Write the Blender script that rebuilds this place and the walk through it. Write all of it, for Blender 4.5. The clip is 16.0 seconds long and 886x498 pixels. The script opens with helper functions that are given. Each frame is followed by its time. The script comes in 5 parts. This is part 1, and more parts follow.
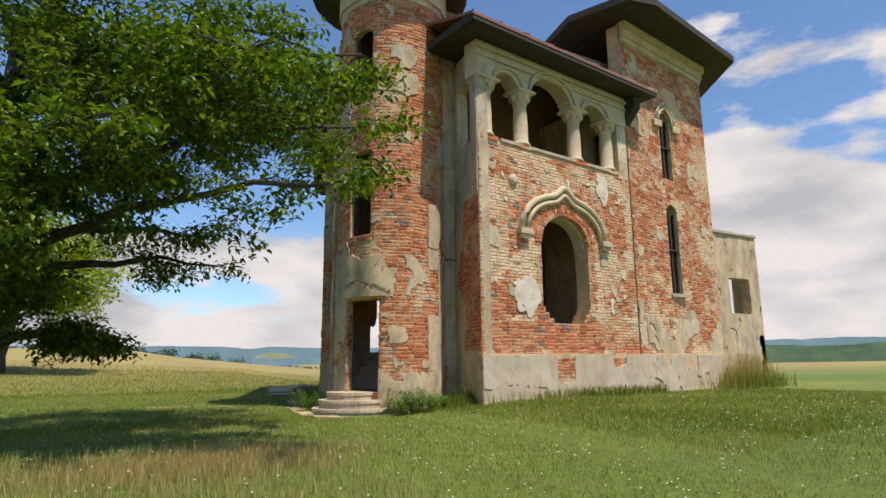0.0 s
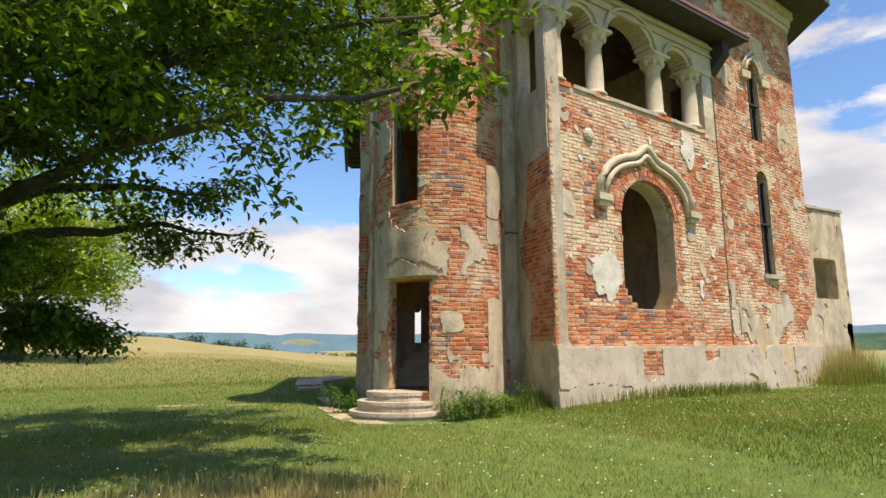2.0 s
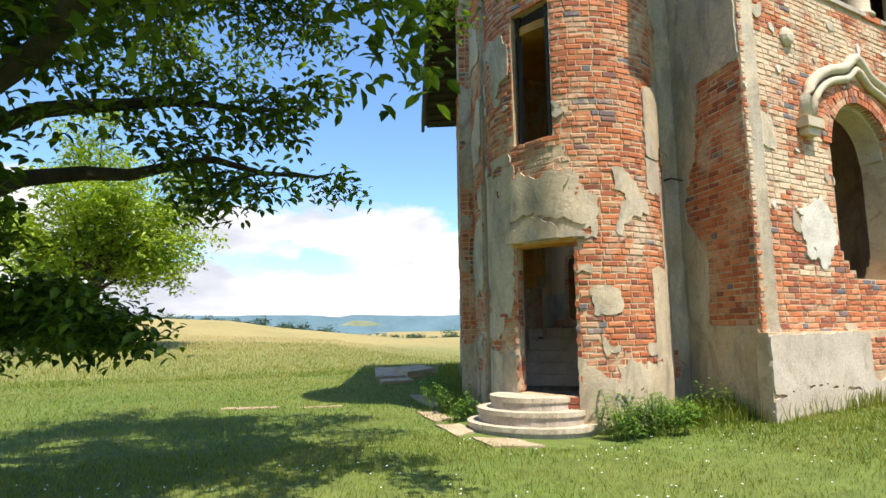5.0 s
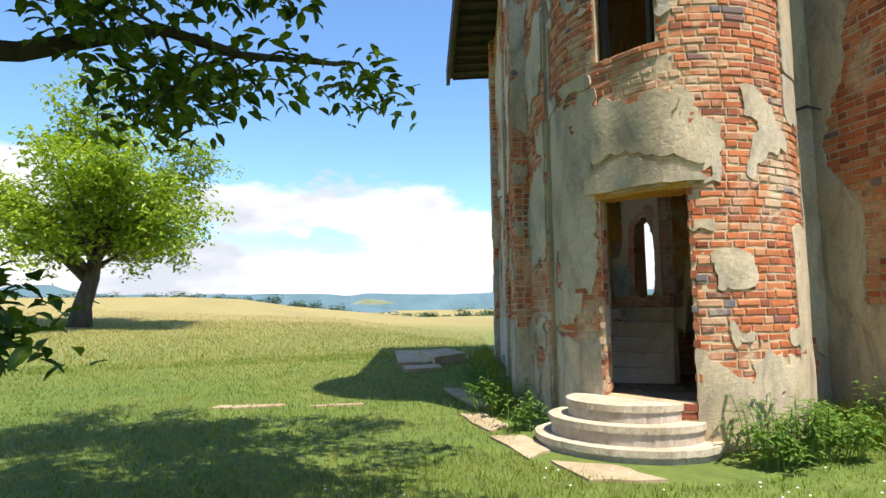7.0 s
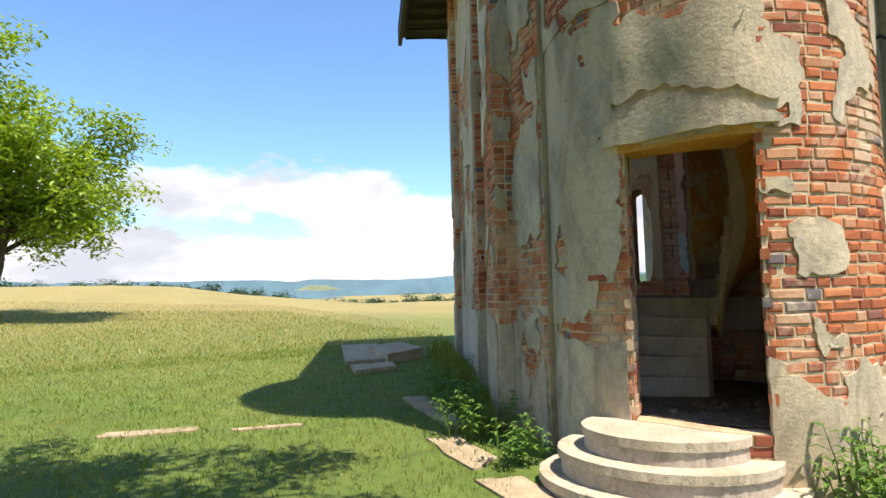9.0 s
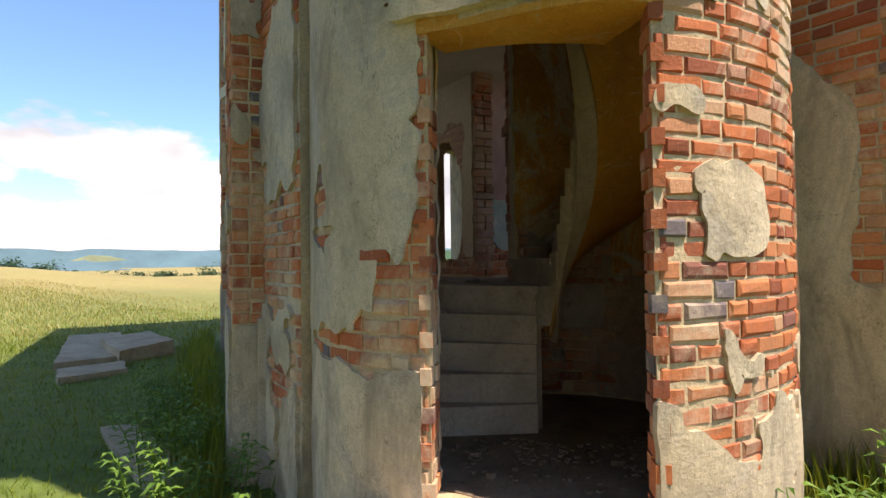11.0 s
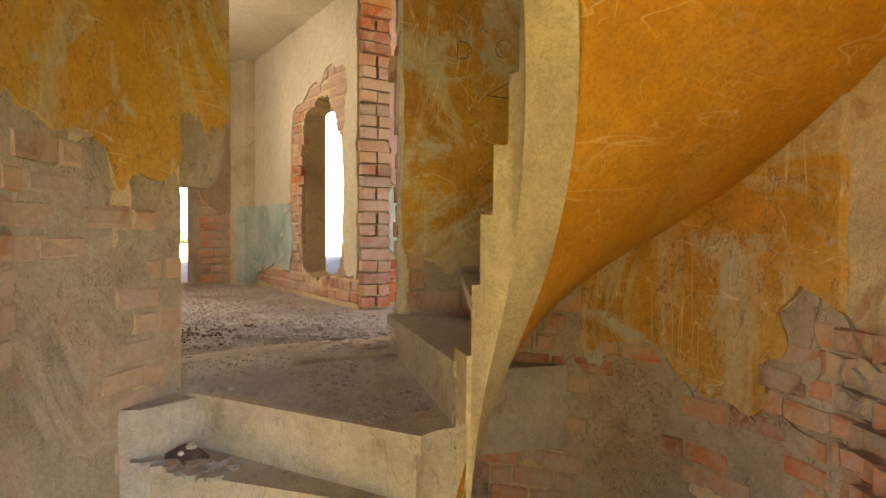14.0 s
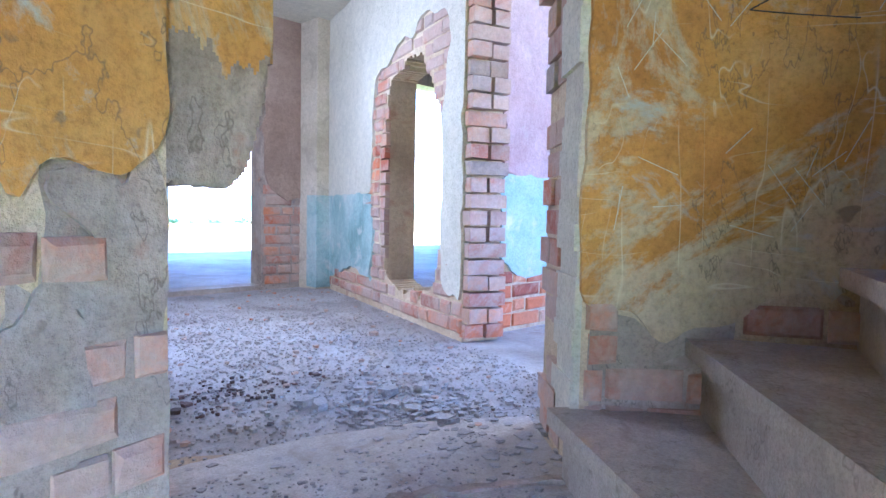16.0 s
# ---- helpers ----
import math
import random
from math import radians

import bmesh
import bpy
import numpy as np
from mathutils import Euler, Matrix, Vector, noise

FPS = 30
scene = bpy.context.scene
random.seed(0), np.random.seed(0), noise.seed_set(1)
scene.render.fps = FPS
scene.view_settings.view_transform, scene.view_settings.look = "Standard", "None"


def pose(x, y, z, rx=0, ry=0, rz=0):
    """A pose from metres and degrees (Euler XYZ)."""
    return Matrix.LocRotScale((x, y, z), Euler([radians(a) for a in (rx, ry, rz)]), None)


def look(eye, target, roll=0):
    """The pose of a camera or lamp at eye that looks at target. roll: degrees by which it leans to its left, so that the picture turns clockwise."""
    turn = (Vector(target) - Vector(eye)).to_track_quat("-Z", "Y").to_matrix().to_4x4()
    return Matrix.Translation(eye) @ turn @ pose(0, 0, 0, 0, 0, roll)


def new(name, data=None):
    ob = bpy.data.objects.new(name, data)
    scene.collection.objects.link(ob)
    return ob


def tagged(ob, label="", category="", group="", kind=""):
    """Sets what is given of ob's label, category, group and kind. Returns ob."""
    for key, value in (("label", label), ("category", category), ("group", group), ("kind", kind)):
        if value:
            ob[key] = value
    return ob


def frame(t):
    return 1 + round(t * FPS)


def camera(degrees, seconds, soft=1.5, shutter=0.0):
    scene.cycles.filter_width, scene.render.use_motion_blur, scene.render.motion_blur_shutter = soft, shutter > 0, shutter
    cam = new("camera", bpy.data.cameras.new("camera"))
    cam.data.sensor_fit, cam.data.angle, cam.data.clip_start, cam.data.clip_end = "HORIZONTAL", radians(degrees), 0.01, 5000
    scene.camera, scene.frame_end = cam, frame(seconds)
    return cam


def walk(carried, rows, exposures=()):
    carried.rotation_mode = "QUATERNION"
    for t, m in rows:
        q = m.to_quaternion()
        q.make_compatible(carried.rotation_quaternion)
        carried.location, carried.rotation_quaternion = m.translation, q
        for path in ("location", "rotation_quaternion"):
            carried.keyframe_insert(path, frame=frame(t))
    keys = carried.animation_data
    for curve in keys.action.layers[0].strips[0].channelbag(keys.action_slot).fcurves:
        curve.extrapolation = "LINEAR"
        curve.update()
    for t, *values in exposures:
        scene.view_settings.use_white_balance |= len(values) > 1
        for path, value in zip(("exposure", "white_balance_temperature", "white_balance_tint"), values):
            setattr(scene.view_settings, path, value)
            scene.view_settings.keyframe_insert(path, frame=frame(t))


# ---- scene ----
cam = camera(73.0, 16.0)

PATH = [
    (0, (-3.54, 1.142, 1.314), (-2.521, 2.823, 1.683), -0.5),
    (0.5, (-3.338, 1.923, 1.375), (-2.315, 3.602, 1.739), -0.3),
    (1, (-3.08, 2.663, 1.407), (-2.063, 4.347, 1.766), -0.2),
    (1.5, (-2.934, 3.328, 1.411), (-1.931, 5.023, 1.756), -0.3),
    (2, (-2.847, 3.929, 1.454), (-1.892, 5.655, 1.781), -0.3),
    (2.5, (-2.775, 4.538, 1.456), (-1.865, 6.293, 1.761), -0.5),
    (3, (-2.652, 5.126, 1.486), (-1.772, 6.897, 1.783), -0.7),
    (3.5, (-2.622, 5.721, 1.566), (-1.773, 7.509, 1.852), -0.6),
    (4, (-2.557, 6.39, 1.562), (-1.733, 8.191, 1.84), -0.7),
    (4.5, (-2.509, 6.933, 1.608), (-1.703, 8.743, 1.877), -0.7),
    (4.7, (-2.525, 7.165, 1.6), (-1.722, 8.979, 1.868), -0.75),
    (6.8, (-2.012, 9.843, 1.655), (-1.261, 11.685, 1.861), -1.0),
    (7, (-2.001, 10.083, 1.628), (-1.238, 11.921, 1.823), -0.8),
    (7.5, (-1.89, 10.599, 1.684), (-1.104, 12.429, 1.863), -0.6),
    (8, (-1.816, 11.11, 1.682), (-0.998, 12.928, 1.848), -0.9),
    (8.2, (-1.773, 11.303, 1.709), (-0.943, 13.115, 1.873), -1.0),
    (10.3, (-0.254, 13.334, 1.738), (1.013, 14.88, 1.816), -1.2),
    (10.5, (-0.073, 13.504, 1.775), (1.26, 14.993, 1.847), -1.0),
    (11, (0.459, 13.878, 1.774), (1.889, 15.276, 1.817), -0.7),
    (11.5, (0.915, 14.191, 1.846), (2.402, 15.527, 1.882), -0.0),
    (12, (1.379, 14.462, 1.862), (2.91, 15.748, 1.886), 0.2),
    (12.5, (1.774, 14.707, 1.911), (3.338, 15.953, 1.918), 0.4),
    (13, (2.17, 14.988, 1.952), (3.756, 16.207, 1.937), -0.5),
    (13.5, (2.453, 15.137, 2.081), (4.035, 16.359, 2.043), -0.2),
    (14, (2.672, 15.264, 2.18), (4.235, 16.51, 2.123), 0.3),
    (14.5, (2.903, 15.544, 2.163), (4.439, 16.823, 2.089), 0.3),
    (15, (3.119, 15.786, 2.228), (4.585, 17.143, 2.141), 0.7),
    (15.5, (3.321, 16.02, 2.268), (4.721, 17.445, 2.173), 1.0),
    (16, (3.407, 16.315, 2.301), (4.811, 17.734, 2.184), 1.1),
]
EXPO = [(0.0, 0.1, 7000, 16), (1.5, 0.3, 7000, 16), (3.5, 0.7, 6700, 14), (8.0, 0.8, 6600, 12), (10.3, 0.75, 7000, 16), (11.5, 0.88, 7200, 19), (12.6, 1.35, 7300, 17), (13.0, 1.75, 8800, 24), (13.5, 3.2, 10600, 25),
        (14.0, 4.2, 10200, 25), (14.5, 4.6, 7100, 24), (15.2, 4.85, 5000, 23), (16.0, 5.05, 4500, 23)]
walk(cam, [(t, look(eye, target, roll)) for t, eye, target, roll in PATH], EXPO)

# ---- world, sun ----
SUN_TO = Vector((0.105, -0.45, 1.0)).normalized()
world = bpy.data.worlds.new("sky")
scene.world = world
world.use_nodes = True
wn, wl = world.node_tree.nodes, world.node_tree.links
bg = wn["Background"]
sky = wn.new("ShaderNodeTexSky")
sky.sky_type = "NISHITA"
sky.sun_disc = False
sky.sun_elevation = math.asin(SUN_TO.z)
sky.sun_rotation = math.atan2(SUN_TO.x, SUN_TO.y)
sky.air_density, sky.dust_density, sky.ozone_density = 1.0, 0.3, 2.0
coord = wn.new("ShaderNodeTexCoord")
squash = wn.new("ShaderNodeMapping")
squash.inputs["Scale"].default_value = (1.0, 1.0, 2.6)
squash.inputs["Location"].default_value = (3.1, 0.4, 0.2)
puff = wn.new("ShaderNodeTexNoise")
puff.inputs["Scale"].default_value = 2.7
puff.inputs["Detail"].default_value = 9
puff.inputs["Roughness"].default_value = 0.56
ramp = wn.new("ShaderNodeValToRGB")
ramp.color_ramp.elements[0].position, ramp.color_ramp.elements[1].position = 0.50, 0.565
apart = wn.new("ShaderNodeSeparateXYZ")
lowband = wn.new("ShaderNodeMapRange")
lowband.inputs["From Min"].default_value, lowband.inputs["From Max"].default_value = 0.05, 0.30
lowband.inputs["To Min"].default_value, lowband.inputs["To Max"].default_value = 0.16, -0.16
lift = wn.new("ShaderNodeMath")
lift.operation = "ADD"
shade = wn.new("ShaderNodeTexNoise")
shade.inputs["Scale"].default_value = 4.5
shade.inputs["Detail"].default_value = 6
tone = wn.new("ShaderNodeValToRGB")
tone.color_ramp.elements[0].position, tone.color_ramp.elements[1].position = 0.36, 0.58
tone.color_ramp.elements[0].color, tone.color_ramp.elements[1].color = (3.8, 4.05, 4.5, 1), (6.2, 6.3, 6.4, 1)
mix = wn.new("ShaderNodeMix")
mix.data_type = "RGBA"
wl.new(coord.outputs["Generated"], squash.inputs["Vector"])
wl.new(squash.outputs["Vector"], puff.inputs["Vector"])
wl.new(squash.outputs["Vector"], shade.inputs["Vector"])
wl.new(coord.outputs["Generated"], apart.inputs["Vector"])
wl.new(apart.outputs["Z"], lowband.inputs["Value"])
away = wn.new("ShaderNodeVectorMath")
away.operation = "DISTANCE"
away.inputs[1].default_value = (0.86, 0.42, 0.29)
heap = wn.new("ShaderNodeMapRange")
heap.inputs["From Min"].default_value, heap.inputs["From Max"].default_value = 0.08, 0.42
heap.inputs["To Min"].default_value, heap.inputs["To Max"].default_value = 0.125, 0.0
heaped = wn.new("ShaderNodeMath")
heaped.operation = "ADD"
wl.new(coord.outputs["Generated"], away.inputs[0])
wl.new(away.outputs["Value"], heap.inputs["Value"])
wl.new(heap.outputs["Result"], heaped.inputs[0])
wl.new(puff.outputs["Fac"], heaped.inputs[1])
wl.new(heaped.outputs["Value"], lift.inputs[0])
wl.new(lowband.outputs["Result"], lift.inputs[1])
wl.new(lift.outputs["Value"], ramp.inputs["Fac"])
wl.new(shade.outputs["Fac"], tone.inputs["Fac"])
wl.new(ramp.outputs["Color"], mix.inputs["Factor"])
azure = wn.new("ShaderNodeMix")
azure.data_type, azure.blend_type = "RGBA", "MULTIPLY"
azure.inputs["Factor"].default_value, azure.inputs["B"].default_value = 1.0, (0.88, 1.13, 1.32, 1)
wl.new(sky.outputs["Color"], azure.inputs["A"])
wl.new(azure.outputs["Result"], mix.inputs["A"])
wl.new(tone.outputs["Color"], mix.inputs["B"])
wl.new(mix.outputs["Result"], bg.inputs["Color"])
bg.inputs["Strength"].default_value = 0.12
sun = new("sun", bpy.data.lights.new("sun", "SUN"))
sun.data.energy, sun.data.angle, sun.data.color = 5.0, radians(0.55), (1.0, 0.95, 0.86)
sun.matrix_world = look(SUN_TO * 50, (0, 0, 0))


# ---- materials ----
def material(name, rough=0.85, metal=0.0):
    m = bpy.data.materials.new(name)
    m.use_nodes = True
    b = m.node_tree.nodes["Principled BSDF"]
    b.inputs["Roughness"].default_value, b.inputs["Metallic"].default_value = rough, metal
    return m, m.node_tree.nodes, m.node_tree.links, b


def ramped(nodes, links, fac, stops):
    r = nodes.new("ShaderNodeValToRGB")
    while len(r.color_ramp.elements) < len(stops):
        r.color_ramp.elements.new(0.5)
    for e, (p, c) in zip(r.color_ramp.elements, stops):
        e.position, e.color = p, (*c, 1)
    links.new(fac, r.inputs["Fac"])
    return r.outputs["Color"]


def noisy(nodes, links, scale, detail=6, rough=0.6, stretch=(1, 1, 1), distort=0.0):
    c = nodes.new("ShaderNodeTexCoord")
    s = nodes.new("ShaderNodeMapping")
    s.inputs["Scale"].default_value = stretch
    n = nodes.new("ShaderNodeTexNoise")
    n.inputs["Scale"].default_value, n.inputs["Detail"].default_value = scale, detail
    n.inputs["Roughness"].default_value, n.inputs["Distortion"].default_value = rough, distort
    links.new(c.outputs["Object"], s.inputs["Vector"])
    links.new(s.outputs["Vector"], n.inputs["Vector"])
    return n.outputs["Fac"]


def blend(nodes, links, fac, a, b, kind="MIX"):
    x = nodes.new("ShaderNodeMix")
    x.data_type, x.blend_type = "RGBA", kind
    for key, v in (("Factor", fac), ("A", a), ("B", b)):
        if hasattr(v, "is_linked"):
            links.new(v, x.inputs[key])
        else:
            x.inputs[key].default_value = v if key == "Factor" else (*v, 1)
    return x.outputs["Result"]


def bumped(nodes, links, b, height, strength=0.4, distance=0.02):
    n = nodes.new("ShaderNodeBump")
    n.inputs["Strength"].default_value, n.inputs["Distance"].default_value = strength, distance
    links.new(height, n.inputs["Height"])
    links.new(n.outputs["Normal"], b.inputs["Normal"])


def stone_like(name, stops, big=1.2, fine=22, stain=None, stain_at=(0.5, 0.68), rough=0.9, bump=0.5, stretch=(1, 1, 1), cracks=0.0, scratch=0.0, wash=None):
    """Mottled mineral surface: broad tone, fine grain, stains, hair cracks, scratches, and a second wash showing in patches."""
    m, n, l, b = material(name, rough)
    broad = noisy(n, l, big, 7, 0.62, stretch, 0.4)
    col = ramped(n, l, broad, stops)
    grain = noisy(n, l, fine, 5, 0.7)
    if wash:
        mask = ramped(n, l, noisy(n, l, big * 0.8, 9, 0.74, (1, 1, 0.8), 1.2), [(0.50, (0, 0, 0)), (0.56, (0.8, 0.8, 0.8))])
        col = blend(n, l, mask, col, wash)
    col = blend(n, l, 0.40, col, ramped(n, l, grain, [(0.25, (0.35, 0.35, 0.35)), (0.75, (1.05, 1.05, 1.05))]), "MULTIPLY")
    grit = noisy(n, l, fine * 4.2, 4, 0.75)
    col = blend(n, l, 0.5, col, ramped(n, l, grit, [(0.30, (0.45, 0.43, 0.40)), (0.5, (1, 1, 1)), (0.72, (1.25, 1.25, 1.22))]), "MULTIPLY")
    if stain:
        mask = ramped(n, l, noisy(n, l, big * 2.3, 8, 0.7, stretch, 0.8), [(stain_at[0], (0, 0, 0)), (stain_at[1], (1, 1, 1))])
        col = blend(n, l, mask, col, stain)
    if cracks:
        line = ramped(n, l, noisy(n, l, 0.8, 7, 0.7, (1, 1, 0.6), 0.3), [(0.497, (0, 0, 0)), (0.5, (cracks, cracks, cracks)), (0.503, (0, 0, 0))])
        col = blend(n, l, line, col, (0.10, 0.075, 0.05))
        pits = ramped(n, l, noisy(n, l, 13, 3, 0.5), [(0.70, (0, 0, 0)), (0.74, (cracks, cracks, cracks))])
        col = blend(n, l, pits, col, (0.14, 0.10, 0.07))
    if scratch:
        for k, st in enumerate(((9, 9, 0.9), (1.2, 1.2, 9), (5, 7, 2.2))):
            line = ramped(n, l, noisy(n, l, 0.9 + 0.35 * k, 2, 0.4, st, 0.3), [(0.494, (0, 0, 0)), (0.5, (scratch, scratch, scratch)), (0.506, (0, 0, 0))])
            gate = ramped(n, l, noisy(n, l, 2.1 + k, 3, 0.5), [(0.50, (0, 0, 0)), (0.58, (1, 1, 1))])
            col = blend(n, l, blend(n, l, 1.0, line, gate, "MULTIPLY"), col, (0.70, 0.58, 0.36))
    l.new(col, b.inputs["Base Color"])
    bumped(n, l, b, grain, bump, 0.012)
    return m


def brick_material(name, single, lime_at=0.52, lime_tone=(0.66, 0.49, 0.30)):
    m, n, l, b = material(name, 0.88)
    if single:
        rnd = n.new("ShaderNodeObjectInfo").outputs["Random"]
    else:
        rnd = n.new("ShaderNodeNewGeometry").outputs["Random Per Island"]
    col = ramped(n, l, rnd, [(0.0, (0.16, 0.13, 0.13)), (0.03, (0.19, 0.15, 0.15)), (0.05, (0.28, 0.075, 0.035)), (0.3, (0.44, 0.115, 0.04)),
                             (0.6, (0.58, 0.165, 0.05)), (0.85, (0.62, 0.23, 0.09)), (1.0, (0.55, 0.32, 0.18))])
    lime = ramped(n, l, noisy(n, l, 0.7, 8, 0.72, (1, 1, 1), 0.6), [(lime_at - 0.03, (0, 0, 0)), (lime_at + 0.07, (0.85, 0.85, 0.85))])
    speck = ramped(n, l, noisy(n, l, 7, 8, 0.78, (1, 1, 1), 0.5), [(lime_at + 0.03, (0, 0, 0)), (lime_at + 0.17, (0.75, 0.75, 0.75))])
    col = blend(n, l, lime, col, lime_tone)
    col = blend(n, l, speck, col, lime_tone)
    soot = ramped(n, l, noisy(n, l, 1.7, 8, 0.75), [(0.56, (0, 0, 0)), (0.74, (0.55, 0.55, 0.55))])
    col = blend(n, l, soot, col, (0.13, 0.10, 0.08))
    grain = noisy(n, l, 45, 5, 0.7)
    col = blend(n, l, 0.4, col, ramped(n, l, grain, [(0.3, (0.4, 0.4, 0.4)), (0.7, (1, 1, 1))]), "MULTIPLY")
    l.new(col, b.inputs["Base Color"])
    bumped(n, l, b, grain, 0.6, 0.01)
    return m


BRICK, BRICK_ONE = brick_material("old_brick", False, 0.55), brick_material("old_brick_single", True, 0.555, (0.66, 0.52, 0.35))
BRICK_BARE = brick_material("bare_brick", False, 0.57)
BRICK_LIMED = brick_material("limed_brick", False, 0.45, (0.74, 0.57, 0.37))
LIME = stone_like("lumpy_lime_render", [(0.3, (0.58, 0.50, 0.38)), (0.55, (0.72, 0.65, 0.52)), (0.75, (0.80, 0.74, 0.62))], 4.0, 30, (0.46, 0.34, 0.22), (0.60, 0.72), 0.95, 1.0)
BRICK_DUSTY = brick_material("dusty_brick", False, 0.44, (0.50, 0.37, 0.27))
MORTAR = stone_like("lime_mortar", [(0.3, (0.44, 0.31, 0.18)), (0.5, (0.62, 0.46, 0.27)), (0.72, (0.72, 0.57, 0.36))], 1.6, 30, (0.36, 0.17, 0.09), (0.54, 0.70), 0.95, 0.9)
PLASTER = stone_like("weathered_plaster", [(0.28, (0.38, 0.28, 0.165)), (0.42, (0.56, 0.435, 0.27)), (0.56, (0.66, 0.53, 0.35)), (0.72, (0.76, 0.64, 0.45))], 0.9, 18, (0.27, 0.21, 0.14), (0.46, 0.68), 0.9, 0.8, (1, 1, 0.45), 0.5, 0, (0.52, 0.44, 0.33))
PLINTH = stone_like("cement_render", [(0.3, (0.46, 0.37, 0.26)), (0.55, (0.60, 0.50, 0.37)), (0.75, (0.68, 0.58, 0.44))], 1.3, 24, (0.32, 0.24, 0.15), (0.56, 0.74), 0.92, 0.8, (1, 1, 0.7), 0.6)
CREAM = stone_like("cream_stucco", [(0.3, (0.48, 0.39, 0.25)), (0.55, (0.62, 0.51, 0.34)), (0.75, (0.68, 0.58, 0.42))], 1.5, 26, (0.34, 0.27, 0.18), (0.55, 0.72), 0.85, 0.5)
STRING = stone_like("string_plaster", [(0.3, (0.40, 0.32, 0.205)), (0.55, (0.54, 0.44, 0.295)), (0.75, (0.63, 0.53, 0.38))], 2.2, 24, (0.33, 0.26, 0.17), (0.54, 0.70), 0.9, 0.8)
STONE = stone_like("step_stone", [(0.3, (0.38, 0.31, 0.23)), (0.55, (0.53, 0.44, 0.34)), (0.75, (0.63, 0.54, 0.43))], 1.8, 34, (0.27, 0.20, 0.13), (0.56, 0.72), 0.85, 0.6, (1, 1, 1), 0.4)
OCHRE = stone_like("ochre_limewash", [(0.3, (0.42, 0.16, 0.015)), (0.52, (0.60, 0.27, 0.03)), (0.74, (0.64, 0.36, 0.09))], 1.3, 16, (0.50, 0.36, 0.19), (0.60, 0.72), 0.8, 0.5, (1, 1, 1), 0.2, 0.45)
OCHRE_WORN = stone_like("worn_ochre_limewash", [(0.3, (0.42, 0.17, 0.02)), (0.52, (0.58, 0.28, 0.045)), (0.74, (0.62, 0.38, 0.12))], 1.5, 16, (0.42, 0.385, 0.31), (0.57, 0.66), 0.82, 0.7, (1, 1, 1), 0.6, 0.7, (0.55, 0.44, 0.27))
INNER = stone_like("bare_inner_plaster", [(0.3, (0.25, 0.18, 0.125)), (0.45, (0.37, 0.285, 0.205)), (0.6, (0.46, 0.37, 0.28)), (0.74, (0.56, 0.465, 0.355))], 1.7, 20, (0.36, 0.20, 0.12), (0.58, 0.70), 0.92, 0.9, (1, 1, 1), 0.6, 0, (0.47, 0.36, 0.265))
BROWN = stone_like("brown_wall", [(0.3, (0.26, 0.16, 0.10)), (0.55, (0.40, 0.27, 0.18)), (0.75, (0.50, 0.37, 0.26))], 1.4, 22, (0.22, 0.13, 0.08), (0.56, 0.7), 0.9, 0.7)
RUBBLE = stone_like("rubble_dust", [(0.3, (0.30, 0.25, 0.20)), (0.5, (0.44, 0.38, 0.32)), (0.75, (0.55, 0.49, 0.43))], 2.0, 28, (0.20, 0.13, 0.09), (0.60, 0.70), 0.97, 1.0)
SOIL = stone_like("trodden_earth", [(0.3, (0.15, 0.10, 0.065)), (0.55, (0.26, 0.185, 0.125)), (0.75, (0.36, 0.27, 0.19))], 3.0, 34, (0.12, 0.08, 0.05), (0.58, 0.70), 0.97, 1.0)
DEBRIS = stone_like("dark_debris", [(0.3, (0.06, 0.045, 0.035)), (0.55, (0.14, 0.09, 0.07)), (0.75, (0.3, 0.16, 0.11))], 9.0, 40, None, (0, 1), 0.95, 0.8)
WHITE = stone_like("white_wall", [(0.3, (0.52, 0.46, 0.32)), (0.6, (0.66, 0.59, 0.43)), (0.8, (0.73, 0.67, 0.53))], 1.1, 20, (0.45, 0.36, 0.25), (0.62, 0.74), 0.85, 0.35)
TEAL = stone_like("teal_dado", [(0.3, (0.19, 0.30, 0.25)), (0.5, (0.34, 0.45, 0.39)), (0.75, (0.56, 0.60, 0.52))], 2.2, 24, (0.55, 0.50, 0.42), (0.55, 0.68), 0.8, 0.35)
PINK = stone_like("pink_plaster", [(0.3, (0.40, 0.25, 0.22)), (0.6, (0.52, 0.36, 0.32)), (0.8, (0.6, 0.46, 0.4))], 1.8, 30, (0.4, 0.3, 0.24), (0.6, 0.7), 0.9, 0.8)
WOOD = stone_like("tarred_wood", [(0.3, (0.020, 0.016, 0.013)), (0.6, (0.045, 0.036, 0.028)), (0.8, (0.08, 0.065, 0.05))], 3.0, 40, None, (0, 1), 0.8, 0.5, (1, 1, 6))
RUST = stone_like("rusty_sheet", [(0.3, (0.20, 0.085, 0.055)), (0.55, (0.27, 0.12, 0.075)), (0.8, (0.36, 0.17, 0.11))], 1.4, 12, (0.32, 0.10, 0.05), (0.6, 0.72), 0.55, 0.15)
BARK = stone_like("bark", [(0.3, (0.045, 0.035, 0.028)), (0.6, (0.10, 0.08, 0.06)), (0.8, (0.16, 0.13, 0.10))], 4.0, 30, None, (0, 1), 0.95, 1.0, (1, 1, 0.3))
IRON = stone_like("dark_iron", [(0.3, (0.03, 0.03, 0.03)), (0.7, (0.07, 0.06, 0.055))], 6, 40, None, (0, 1), 0.7, 0.3)
